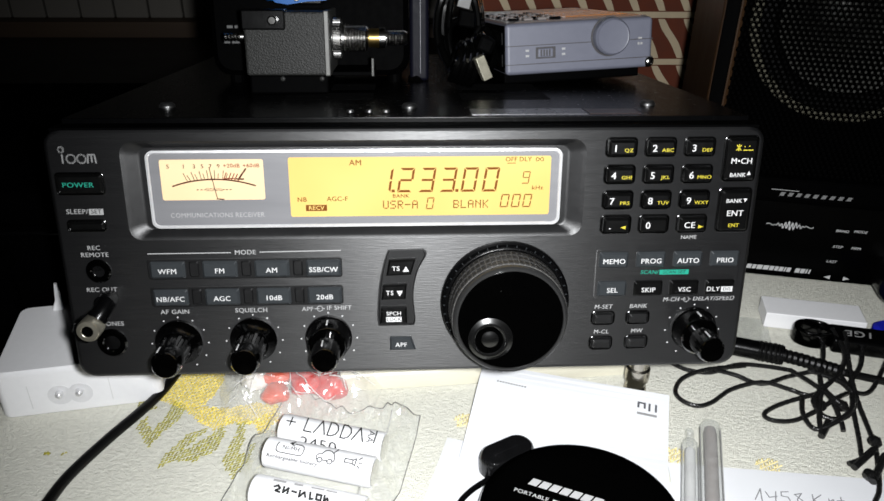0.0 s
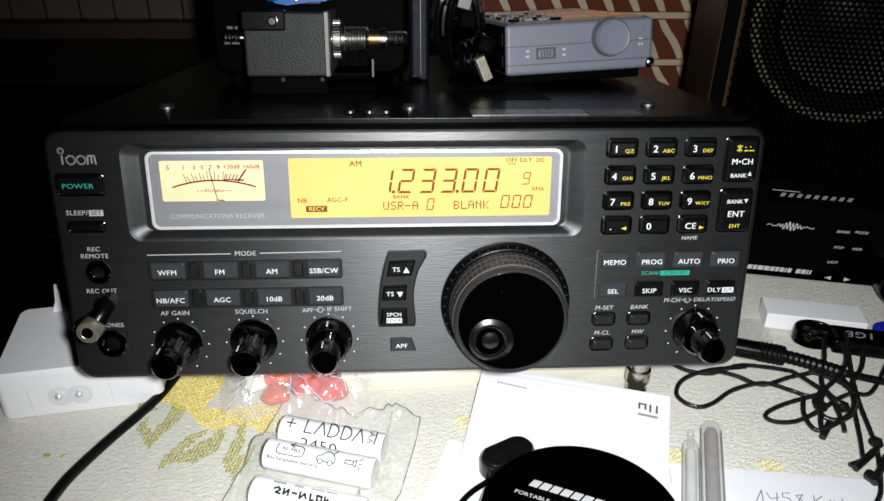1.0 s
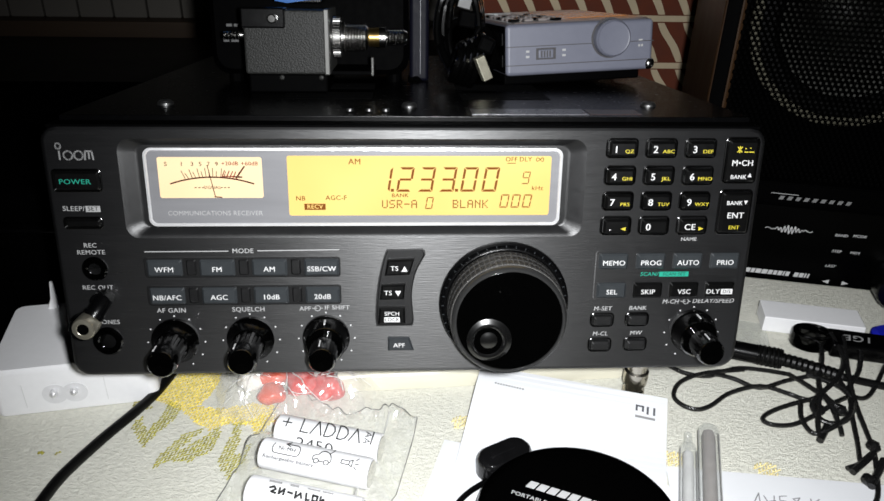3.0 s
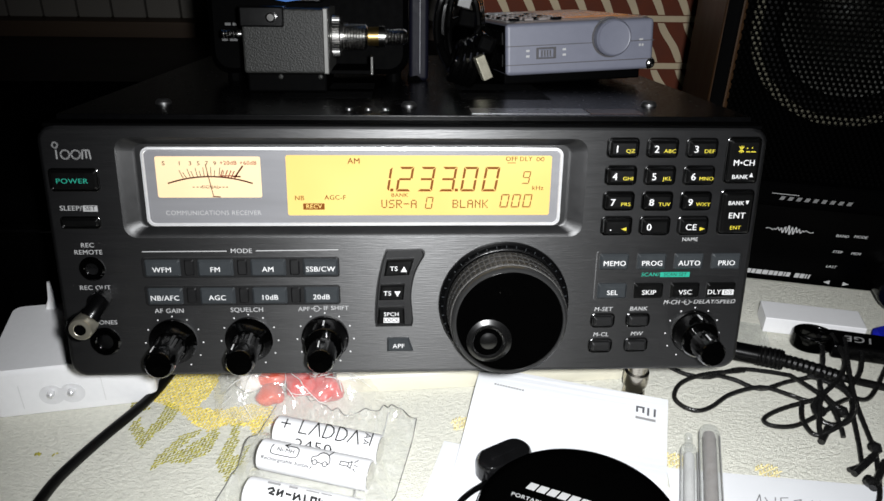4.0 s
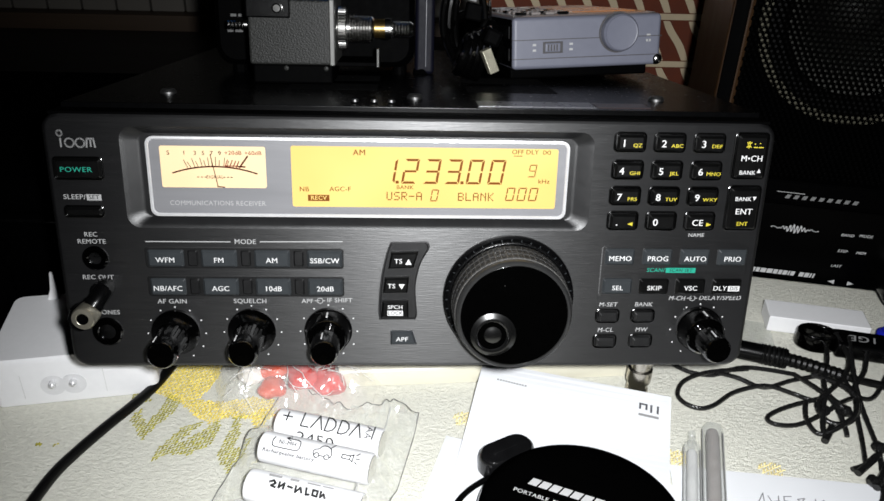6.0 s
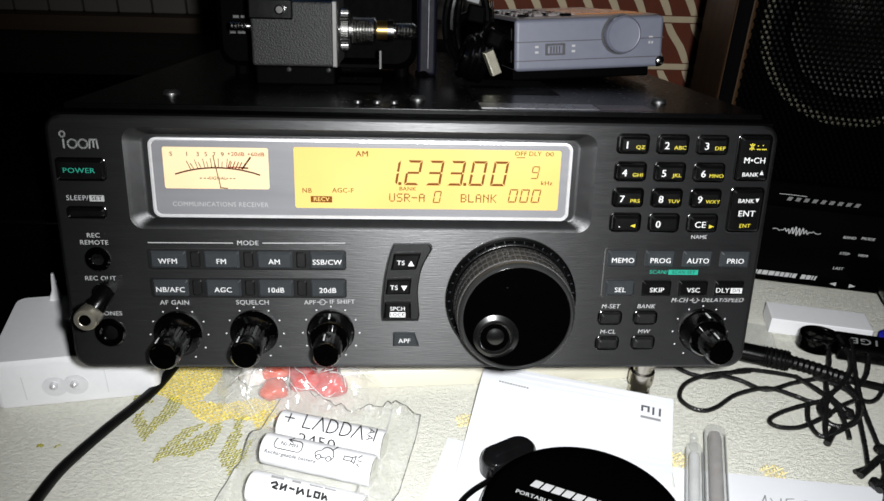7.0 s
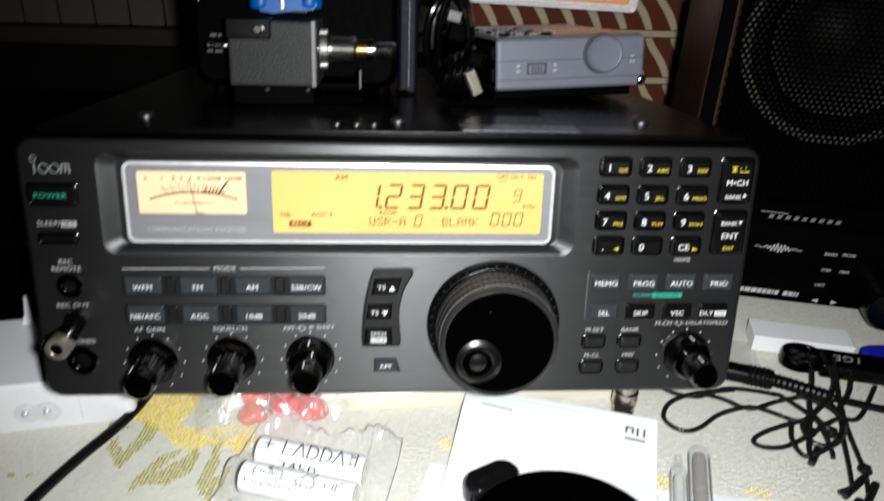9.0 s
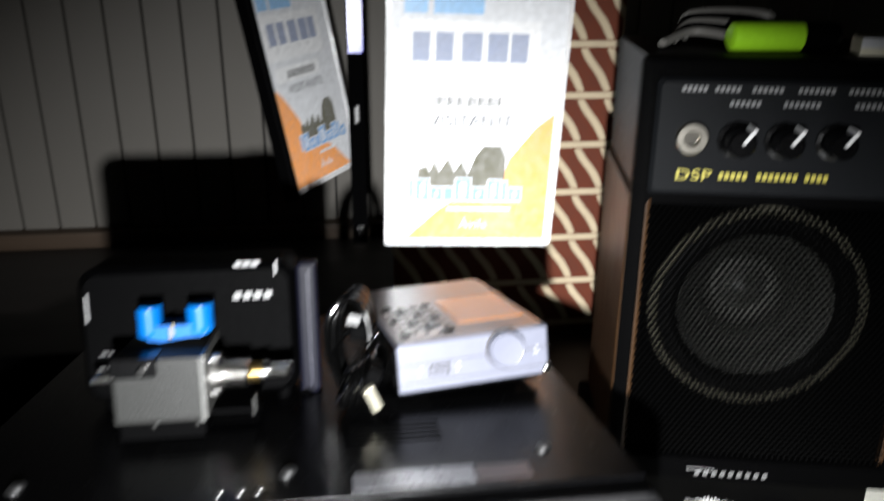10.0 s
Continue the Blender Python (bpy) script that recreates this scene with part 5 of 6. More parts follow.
cord = thing("neck_lanyard", at(0, 0, 0), "tangled black braided lanyard cord with knots", "lanyard")
CORDS = (
    [(150, 82, 4), (158, 76, 3), (171, 73, 3), (188, 77, 5), (204, 75, 5), (218, 72, 4)],
    [(192, 76, 5), (168, 73, 5), (153, 68, 3), (146, 58, 2), (148, 50, 2), (155, 46, 2), (164, 49, 2), (178, 58, 3), (196, 61, 5), (210, 57, 3), (217, 52, 3), (224, 48, 5)],
    [(172, 76, 3), (182, 67, 6), (196, 62, 3), (215, 68, 3), (233, 70, 5), (240, 65, 8), (240, 51, 8)],
    [(228, 50, 7), (206, 47, 3), (193, 42, 2), (188, 37, 2), (192, 33, 2), (203, 33, 2), (217, 38, 4), (230, 44, 7), (240, 51, 4)],
    [(216, 70, 6), (222, 55, 8), (226, 44, 8), (226, 30, 4), (225, 24, 2)],
    [(212, 46, 6), (208, 35, 4), (210, 25, 3), (220, 26, 6), (233, 34, 9), (240, 52, 9), (235, 62, 6)],
    [(236, 38, 6), (231, 20, 2), (226, 8, 2), (224, 4, 2), (216, 1, 2)],
    [(247, 102, 10), (239, 80, 11), (226, 55, 9), (227, 41, 9), (231, 36, 6)],
    [(258, 94, 14), (247, 64, 10), (242, 45, 6), (238, 23, 3), (235, 11, 3), (223, -15, 2), (213, -28, 2), (204, -50, 2)],
    [(276, 76, 6), (256, 54, 4), (246, 50, 5), (243, 55, 7), (256, 69, 9), (266, 87, 12)],
    [(252, 98, 14), (250, 76, 11), (236, 58, 11), (222, 46, 10), (214, 30, 6), (212, 22, 3)],
    [(224, 66, 9), (236, 52, 11), (238, 40, 8), (228, 30, 6), (218, 32, 5), (216, 42, 8), (226, 50, 11)],
)
for pts in CORDS:
    part("cord", tube(pts, 1.35, 10, 9, ripple=-0.08), CORD, cord, smooth=True)
for x, y, z in ((230, 38, 7), (236, 14, 4), (222, -8, 3), (219, 40, 6)):
    bm = bmesh.new()
    bmesh.ops.create_icosphere(bm, subdivisions=2, radius=3.6)
    for v in bm.verts:
        v.co = Vector((v.co.x, v.co.y, v.co.z * 0.8)) * (1 + 0.25 * noise.noise(v.co / 2.5)) + Vector((x, y, z))
    part("knot", bm, CORD, cord, smooth=True)
for a, b in (((211, 20, 2.5), (219, 29, 4)), ((217, -2, 2.5), (232, 8, 4)), ((221, -12, 3), (236, 4, 4))):
    part("cord_end", tube([a, b], 1.9, 10, 2), CORD, cord, smooth=True)

# compact receiver under the loudspeaker
YAW = -13
cr = thing("compact_receiver", at(236, 158, 0, 0, 0, YAW), "small black compact receiver with white print under the loudspeaker", "radio receiver")
part("case", block(-66, 96, 0, 112, 17, 70, 2, 2), MATTBLACK, cr, smooth=True)
part("front_plate", block(-67, 97, -2, 1, 16, 70, 1, 2), mat("black_front_plate", (0.0004, 0.0004, 0.0004), 0.3, spec=0.05), cr, smooth=True)
for x in (-56, 86):
    for y in (20, 100):
        part("foot", lathe([(6, 0), (6, 17)], 16, c=(x, y, 0), axis="z"), RUBBER, cr)
part("tuning_knob", lathe([(14, 0), (14.5, 2), (14.5, 16), (13.5, 18), (0.1, 18)], 48, c=(76, -2, 27), knurl=-0.03, flutes=24), BLACK, cr, smooth=True)
wave = [(-8 + 0.36 * k, 54 + 3.0 * math.exp(-((k - 40) / 17) ** 2) * math.sin(k * 1.05) + 0.5 * math.sin(k * 0.4)) for k in range(80)]
strokes([wave], 0.3, cr, WHITEINK, y=-2.1, name="wave_sign")
for s, x, z in (("BAND", 38, 53.4), ("MODE", 48.7, 54), ("STEP", 38, 42), ("MEM", 49, 42), ("LAST", 37, 31)):
    words(s, 1.9, x, z, cr, WHITEINK, y=-2.1, bold=0.03, shear=0.2)
for s, x in ((-1, 37), (1, 49)):
    q = [(x - s * 2, 17.8), (x + s * 2, 19.3), (x - s * 2, 20.8)]
    part("arrow_mark", loft([[(a, -2.1, b) for a, b in q], [(a, -2.05, b) for a, b in q]], True, True), WHITEINK, cr)
plates([slanted(x, 20.4, 23.6, w, 0.2) for x, w in ((-14, 3), (-10.4, 2.2), (-7.6, 3.4), (-3.6, 3.4), (0.4, 2.6), (3.6, 2.2), (6.4, 2.6), (9.6, 1), (11.2, 2.4), (16.4, 2.8), (19.8, 2.6), (23, 1), (24.8, 1)) ], cr, WHITEINK, y=-2.1)

# ---- loudspeaker ----
SP = at(178, 168, 71, 0, 0, YAW)
speaker = thing("loudspeaker", SP, "black amplified loudspeaker with wooden sides and perforated grille", "loudspeaker")
W, D, HT = 170, 118, 250
part("side_panel", block(0, 12, 2, D, 0, 176, 2), WOOD, speaker, "walnut veneer side")
part("side_panel", block(W - 12, W, 2, D, 0, 176, 2), WOOD, speaker, "walnut veneer side")
part("carcass", block(12, W - 12, 60, D, 0, 176, 1), COVER, speaker)
part("control_box", block(2, W - 2, 4, D - 2, 177.5, HT, 2.5), mat("dark_grey_box", (0.007, 0.0062, 0.0052), 0.55, spec=0.2, bump=0.2), speaker, "dark grey control box on the wooden cabinet", smooth=True)
part("cabinet_floor", block(12, W - 12, 8, 60, 0, 6), COVER, speaker)
part("front_frame", loft([flat(rounded(1, W - 1, 0, HT - 1, 3), 9), flat(rounded(1, W - 1, 0, HT - 1, 3), 0), flat(rounded(5, W - 5, 4, HT - 5, 3), -1.5), flat(rounded(8, W - 8, 16, 176, 3), -1.5), flat(rounded(9, W - 9, 17, 175, 3), 1.5)], False, False), MATTBLACK, speaker, smooth=True)
part("name_strip", block(8, W - 8, -2.2, -1, 3, 15, 0.3), MATTBLACK, speaker)
plates([slanted(53 + 4.9 * k, 4.9, 7.4, 2.6, 0.4) for k in range(9)], speaker, DIMINK, y=-2.25)
strokes([[(48, 8.9), (64, 8.7)]], 0.22, speaker, GREYINK, y=-2.25, name="maker_flourish")

# control head, tipped back a little
head = part("control_panel", loft([flat(rounded(8, W - 8, 180, 240, 3), 2), flat(rounded(8, W - 8, 180, 240, 3), -4), flat(rounded(10, W - 10, 182, 238, 2.5), -6)], False, True), mat("dark_grey_panel", (0.004, 0.0044, 0.005), 0.5, spec=0.06), speaker, "dark grey control panel with knobs", smooth=True)
part("input_jack", lathe([(8.5, 6), (8.5, 8), (7.5, 9), (4.2, 9), (3.6, 8), (3.6, 0), (0.1, 0)], 32, c=(27, 0, 210)), NICKEL, speaker, "silver ring input jack", smooth=True)
for x in (49, 72, 97, 138):
    k = part("control_knob", lathe([(9.5, 6), (9.5, 8), (7.6, 9), (7.0, 19), (6.0, 20), (0.1, 20)], 36, c=(x, 0, 210), knurl=-0.05, flutes=12), BLACK, speaker, smooth=True)
    part("pointer", block(-0.9, 0.9, -20.4, -9, 0.5, 9.4), WHITEINK, k, m=at(x, 0, 210, 0, 35, 0))
for a, b, z in ((20, 34, 233), (36, 50, 233), (54, 72, 233), (76, 96, 233), (44, 62, 226), (70, 90, 226), (100, 124, 233), (104, 120, 226), (132, 152, 229)):
    n = int((b - a) / 2.6)
    bars([(a + 2.6 * k, a + 2.6 * k + 1.7) for k in range(n)], z + 0.6, z + 3.2, speaker, DIMINK, y=-6.1)
YELLOWLABEL = mat("dull_yellow_print", (0.3, 0.26, 0.04), 0.5)
words("DSP", 5.6, 30, 190.6, speaker, YELLOWLABEL, y=-6.1, bold=0.03, width=1.3)
for a, b in ((43, 60), (62, 84), (86, 100)):
    bars([(a + 3.0 * k, a + 3.0 * k + 2.0) for k in range(int((b - a) / 3.0))], 189, 192.4, speaker, YELLOWLABEL, y=-6.1)

# drive unit behind a grille of raised bosses
WX, WZ, WR = 76, 112, 60
unit = part("woofer", lathe([(WR + 1, -5), (WR, -1), (WR - 5.6, 0.3), (WR - 9, 1.4), (WR - 13, 1.2), (WR - 16, -1.4), (WR - 17, -3)], 72, c=(WX, 5, WZ), ends=(False, False)), mat("black_roll_edge", (0.0012, 0.0012, 0.0012), 0.6, spec=0.1, bump=0.3), speaker, "dark woofer with a pale flange", smooth=True)
part("cone", lathe([(WR - 17, -3), (WR - 18, -3.4), (30, -21), (16, -39)], 72, c=(WX, 5, WZ), ends=(False, False)), mat("paper_cone", (0.042, 0.042, 0.038), 0.6, spec=0.25, bump=0.5), unit, smooth=True)
part("dust_cap", lathe([(16, -39), (14.5, -33), (9, -28), (0.1, -26)], 40, c=(WX, 5, WZ)), mat("grey_cap", (0.065, 0.065, 0.06), 0.4, spec=0.3), unit, smooth=True)
part("flange", lathe([(WR, -0.8), (WR - 0.4, 0.8), (WR - 3, 1.4), (WR - 5.2, 0.9), (WR - 5.6, 0.2)], 72, c=(WX, 5, WZ), ends=(False, False)), mat("tan_flange", (0.05, 0.047, 0.034), 0.7, spec=0.2, bump=0.5), unit, "tan card flange", smooth=True)
square = rounded(11, W - 11, 3, 178, 2, 11)
hole = [(WX + (WR - 0.5) * math.cos(radians(a + 90 * k / 11)), WZ + (WR - 0.5) * math.sin(radians(a + 90 * k / 11))) for a in (0, 90, 180, 270) for k in range(12)]
part("baffle", loft([flat(square, 9), flat(square, 6), flat(hole, 6), flat(hole, 9)], False, False), MATTBLACK, speaker)
verts, faces = [], []
step = 3.3
for i in range(int(150 / step)):
    for j in range(int(156 / (step * 0.866))):
        x, z = 12 + step * (i + 0.5 * (j % 2)), 19 + step * 0.866 * j
        if x > W - 12 or z > 173:
            continue
        o = len(verts)
        ri, ro = 0.95, step * 0.56
        for r in (ro, ri):
            for k in range(6):
                a = radians(60 * k + 30)
                verts.append((0.001 * (x + r * math.cos(a)), -0.0006 - (0.0006 if r == ri else 0), 0.001 * (z + r * math.sin(a))))
        for k in range(6):
            faces.append((o + k, o + (k + 1) % 6, o + 6 + (k + 1) % 6, o + 6 + k))
me = bpy.data.meshes.new("grille")
me.from_pydata(verts, [], faces)
me.materials.append(mat("perforated_metal", (0.0004, 0.0004, 0.0004), 0.4, spec=0.006))
g = new("grille", me)
g.parent = speaker
tagged(g, "black perforated metal grille", kind="stuff")

# clutter on the loudspeaker
TOP = SP @ at(0, 0, HT)
pen = thing("highlighter", TOP @ at(69, 24, 8, 0, 0, 8), "lime green highlighter pen lying on the loudspeaker", "pen")
part("barrel", lathe([(4, -24), (7.0, -22), (7.4, -18), (7.4, 14), (6, 17)], 24, axis="x"), GREEN, pen, smooth=True)
part("cap", lathe([(7.6, 14), (7.6, 30), (7.0, 33), (5.0, 34)], 24, axis="x"), BLACK, pen, smooth=True)
clip = thing("small_box", TOP @ at(122, 20, 0, 0, 0, -6), "small cream cardboard box on the loudspeaker", "box")
part("carton", block(-12, 14, -8, 10, 0, 9, 0.6), CREAM, clip)
part("flap", block(-12, 14, -8.6, -8, 4, 9, 0.2), PAPER, clip)
GREYCABLE = mat("grey_cable", (0.12, 0.115, 0.105), 0.5)
bundle = thing("cable_bundle", TOP @ at(40, 40, 0), "black and grey cable bundle on the loudspeaker", "cable")
for k in range(5):
    part("cable", tube([(-26 + 4 * k, 6 * k - 10, 3), (-6, 10 + 4 * k, 8 + 2 * k), (16 + 3 * k, -4, 6 + 3 * k), (30, 12, 4)], 2.4, 8), BLACK if k % 2 else GREYCABLE, bundle, smooth=True)

# ---- on top of the receiver ----
TOPZ = 111.5
portable = thing("portable_receiver", TILT @ at(89, 114.3, TOPZ + 1.95, 0, -2.7, 6.8), "blue-grey portable receiver lying flat with orange display", "radio receiver")
part("body", block(-40, 40, -8, 118, 6, 32, 2.2, 3), GREYCASE, portable, smooth=True)
part("side_plate", block(-40.5, -39.8, -6.5, 116, 7.5, 31, 0.2, 1), MATTBLACK, portable, "black side plate")
part("seam", block(-40.1, 40.1, -8.15, 118, 11.2, 11.6), DARKCASE, portable)
part("seam", block(-40.1, 40.1, -8.15, 118, 20.6, 21.0), DARKCASE, portable)
part("top_plate", loft([[(x, y, 31.8) for x, y in rounded(-39, 39, -6, 116, 4)], [(x, y, 32.6) for x, y in rounded(-38, 38, -5, 115, 4)]], False, True), mat("dark_brown_plate", (0.12, 0.1, 0.095), 0.3), portable, smooth=True)
part("display", loft([[(x, y, 32.5) for x, y in rounded(-2, 36, 14, 70, 2)], [(x, y, 33.0) for x, y in rounded(-1, 35, 15, 69, 2)]], False, True), mat("orange_display", (0.5, 0.2, 0.06), 0.25), portable, "orange unlit display window")
for i in range(4):
    for j in range(7):
        part("key", block(-35 + 7.6 * i, -30 + 7.6 * i, 2 + 9 * j, 7 + 9 * j, 32.4, 34, 0.5, 1), mat("silver_key", (0.14, 0.125, 0.12), 0.35) if (i + j) % 3 else BLACK, portable)
part("volume_knob", lathe([(9.4, 8), (9.6, 9), (9.4, 12.6), (8.6, 13.6), (8.0, 13.2), (0.1, 13.2)], 56, c=(16.0, 0, 23.2), knurl=-0.015, flutes=28), GREYCASE, portable, "round blue-grey dial", smooth=True)
part("switch_well", block(-24, -13.4, -8.3, -8, 13.9, 19.7, 0.1, 1), DARKCASE, portable)
part("knob_groove", lathe([(10.3, 7.6), (10.3, 8.2), (9.3, 8.2)], 48, c=(16.0, 0, 23.2)), DARKCASE, portable, smooth=True)
sw = part("slide_switch", block(-23, -15, -9.4, -8, 14.6, 19.0, 0.5, 2), GREYCASE, portable)
for k in range(4):
    part("grip_rib", block(-21.8 + 1.5 * k, -21.1 + 1.5 * k, -9.8, -9.3, 15.2, 18.4), DARKCASE, sw)
for x in (-28.5, -9):
    bars([(x - 0.9, x + 0.9)], 15.0, 16.1, portable, GREYINK, y=-8.1)
    bars([(x - 0.9, x + 0.9)], 17.7, 18.8, portable, GREYINK, y=-8.1)
bars([(31.6, 32.7), (33.2, 34.2)], 18.0, 19.2, portable, GREYINK, y=-8.1)
bars([(31.8, 33.9)], 20.6, 21.8, portable, GREYINK, y=-8.1)
bm = bmesh.new()
bmesh.ops.create_uvsphere(bm, u_segments=20, v_segments=12, radius=3.2)
bmesh.ops.translate(bm, vec=(38.5, -6, 9), verts=bm.verts)
part("strap_stud", bm, CHROME, portable, smooth=True)
part("base", block(-38, 38, 4, 114, 0, 6.5, 1), MATTBLACK, portable, "black lower shell")
for z0, z1 in ((10, 17), (21, 28)):
    part("side_key", block(-41.2, -39.8, -4, 20, z0, z1, 0.6), BLACK, portable)

switchbox = thing("antenna_switch", TILT @ at(-58, 78, TOPZ), "grey hammered metal antenna box with coaxial connector", "antenna switch")
part("case", block(-21, 18.6, 0, 46, 9, 39, 1.6, 2), GREYMETAL, switchbox, smooth=True)
part("side_flange", block(17.0, 19.6, -1, 44, 9, 39.4, 0.5), mat("bare_edge", (0.06, 0.06, 0.057), 0.45, metal=0.6), switchbox)
part("notch_plate", block(-21.6, -1, -0.8, 12, 30.5, 39.8, 0.8), BLACK, switchbox)
part("thumb_screw", lathe([(2.2, 0), (2.2, 4), (1.6, 4.6)], 16, c=(-6.5, 0, 35)), CHROME, switchbox, smooth=True)
part("coax_connector", lathe([(9.0, 20), (9.0, 23), (7.4, 23.4), (7.4, 26)] + [p for k in range(8) for p in ((6.2, 26 + 1.4 * k), (6.8, 26.7 + 1.4 * k))] + [(5.6, 37.6), (4.6, 38)], 40, c=(0, 14, 26), axis="x"), CHROME, switchbox, "threaded silver coaxial connector", smooth=True)
part("knurled_nut", lathe([(9.6, 20.2), (10.2, 20.8), (10.2, 24.2), (9.6, 24.8)], 160, c=(0, 14, 26), axis="x", knurl=-0.045, flutes=40), CHROME, switchbox)
part("brass_ring", lathe([(4.4, 37.8), (4.6, 43)], 30, c=(0, 14, 26), axis="x"), BRASS, switchbox, "brass ring", smooth=True)
part("plug_tip", lathe([(5.0, 43), (5.0, 46), (3.6, 46.4)] + [p for k in range(6) for p in ((3.4, 46.6 + 1.5 * k), (3.9, 47.3 + 1.5 * k))] + [(3.0, 56.5), (2.2, 57)], 30, c=(0, 14, 26), axis="x"), CHROME, switchbox, smooth=True)
part("side_bolt", lathe([(1.8, -33), (2.2, -32.6)] + [p for k in range(5) for p in ((1.7, -32 + 1.6 * k), (2.3, -31.2 + 1.6 * k))] + [(1.8, -21)], 18, c=(0, 14, 26.5), axis="x"), CHROME, switchbox, smooth=True)
part("bracket", block(19, 40, 10, 44, 8, 10, 0.3), MATTBLACK, switchbox)
part("bracket_post", block(38.9, 40.4, 6, 12, 8, 17, 0.3), mat("steel_edge", (0.018, 0.018, 0.017), 0.4, metal=0.8), switchbox)
part("base_plate", block(-20, 18, 3, 44, 0, 9.2, 1), MATTBLACK, switchbox)
for x in (-4, 15):
    part("base_screw", lathe([(1.2, -0.5), (1.2, 0.6), (0.6, 1.0)], 14, c=(x, 3, 7.4)), GREYMETAL, switchbox, smooth=True)

device = thing("tabletop_recorder", TILT @ at(-50, 118, TOPZ), "black boxy recorder with a blue handle and pale print", "recorder")
part("body", loft([flat(rounded(-55, 50, 4, 72, 9), 50), flat(rounded(-55, 50, 4, 72, 9), 10), flat(rounded(-52, 47, 7, 69, 8), 6)], True, True), MATTBLACK, device, smooth=True)
plates([slanted(20 + 5.0 * k, 54.2, 57.6, 3.4) for k in range(4)], device, DIMINK, y=5.6)
bars([(21, 24.4), (25.2, 28.6), (29.4, 33)], 70.6, 73.0, device, DIMINK, y=6.6)
part("stud", block(40.6, 41.6, 5.0, 7, 66, 73, 0.3), GREYINK, device)
part("stud", block(-50.8, -50.0, 5.0, 7, 46, 60, 0.3), GREYINK, device)
FAINT = mat("faint_mark", (0.05, 0.05, 0.05), 0.5)
bars([(-46, -43), (-42, -40)], 28.8, 30.2, device, FAINT, y=5.8)
bars([(-48, -45), (-44, -40)], 21, 22.6, device, FAINT, y=5.8)
def roll(x0, x1, z0, z1):
    """A short upright roll of the grip, slightly waisted, with soft ends."""
    cx, w = (x0 + x1) / 2, (x1 - x0) / 2
    return loft([[(cx + w * k * math.cos(a), -15 + 7 * k * math.sin(a), z) for a in [0.2618 * n for n in range(24)]] for z, k in ((z0, 0.86), (z0 + 1, 0.97), (z0 + 3, 1), ((z0 + z1) / 2, 0.97), (z1 - 2, 1), (z1 - 0.6, 0.97), (z1, 0.86))], True, True)


handle = part("handle_grip", loft([[(x, y, z) for x, z in ((-18, 45), (-16, 49), (8, 49), (11, 46), (9, 43.5), (0, 43), (-10, 41.5), (-16, 42.5))] for y in (-21, -20, -9, -8)], True, True), BLUE, device, "bright blue plastic handle grip")
part("grip_roll", roll(-22, -10.4, 43.5, 58), BLUE, handle, smooth=True)
part("grip_roll", roll(0.4, 13, 44, 58), BLUE, handle, smooth=True)
part("grip_pin", block(-6.6, -4.2, -22.2, -18, 43, 50, 0.5), NICKEL, device)
for x in (-44, 42):
    for y in (14, 44):
        part("foot", lathe([(4, 0), (4, 5)], 14, c=(x, y, 0), axis="z"), MATTBLACK, device)
part("grip_arm", block(-14, 6, -9, 8, 41, 46, 1), BLACK, device)

whip = thing("telescopic_antenna", TILT @ at(4, 136, TOPZ), "dark blue-grey antenna post with pale edge", "antenna")
part("post", block(-3.6, 7, -4, 8, 0, 70, 2.2, 3), mat("navy_black_post", (0.0023, 0.0024, 0.0054), 0.5, spec=0.08), whip, smooth=True)
part("post_edge", block(2.0, 2.6, -4.4, -3.6, 4, 66, 0.2, 1), mat("pale_edge", (0.025, 0.026, 0.036), 0.4), whip)
part("post_foot", lathe([(4.6, 0), (4.6, 2), (4, 3)], 24, axis="z"), BLACKCLOTH, whip, smooth=True)

CABLEBLACK = mat("gloss_black_cable", (0.0006, 0.0006, 0.0006), 0.14, spec=0.9)
usb = thing("usb_cable", TILT @ at(30, 92, TOPZ), "coiled black cable with a bare metal plug", "cable")
for k in range(4):
    part("coil", tube([(-6 + 3.4 * k + 3 * math.sin(a), 6 + 13 * math.cos(a) + 3 * k, 14 + (8.5 + 1.2 * k) * math.sin(a)) for a in [j * 0.6283 for j in range(10)]], 2.3, 10, 4, True), CABLEBLACK, usb, smooth=True)
part("plug_grip", block(-4, 4, -6, 12, 0, 8, 1.5), MATTBLACK, usb, m=at(4, -6, 16, 0, 22, 0) @ at(0, 0, 4))
part("metal_plug", block(-2.4, 2.4, -4, 1, -9, 3, 0.4), mat("bright_tin", (0.8, 0.76, 0.6), 0.25, metal=0.9), usb, "bare metal plug", m=at(4.5, -7, 15, 0, -24, 12))
part("loose_turn", tube([(-8, 24, 8), (-13, 34, 22), (-4, 42, 32), (10, 42, 30), (17, 32, 20), (14, 22, 10)], 2.2, 10), CABLEBLACK, usb, smooth=True)
part("connector_end", block(-6, 6, -5, 5, 0, 9, 1), MATTBLACK, usb, m=at(2, 36, 29, 0, 10, 0))
for k in range(3):
    part("upper_coil", tube([(-4 + 2.2 * k + (11 - k) * math.cos(a), 31 + 4 * k + 3 * math.sin(2 * a), 30 + (22 + 1.4 * k) * math.sin(a)) for a in [j * 0.6283 for j in range(10)]], 2.2, 10, 4, True), CABLEBLACK, usb, smooth=True)
part("cable_tag", block(-3.4, 3.4, -0.5, 0.5, -2.6, 2.6, 0.3), FAINT, usb, "pale tag on the cable", m=at(-1, 25.5, 42, 0, 14, 0))

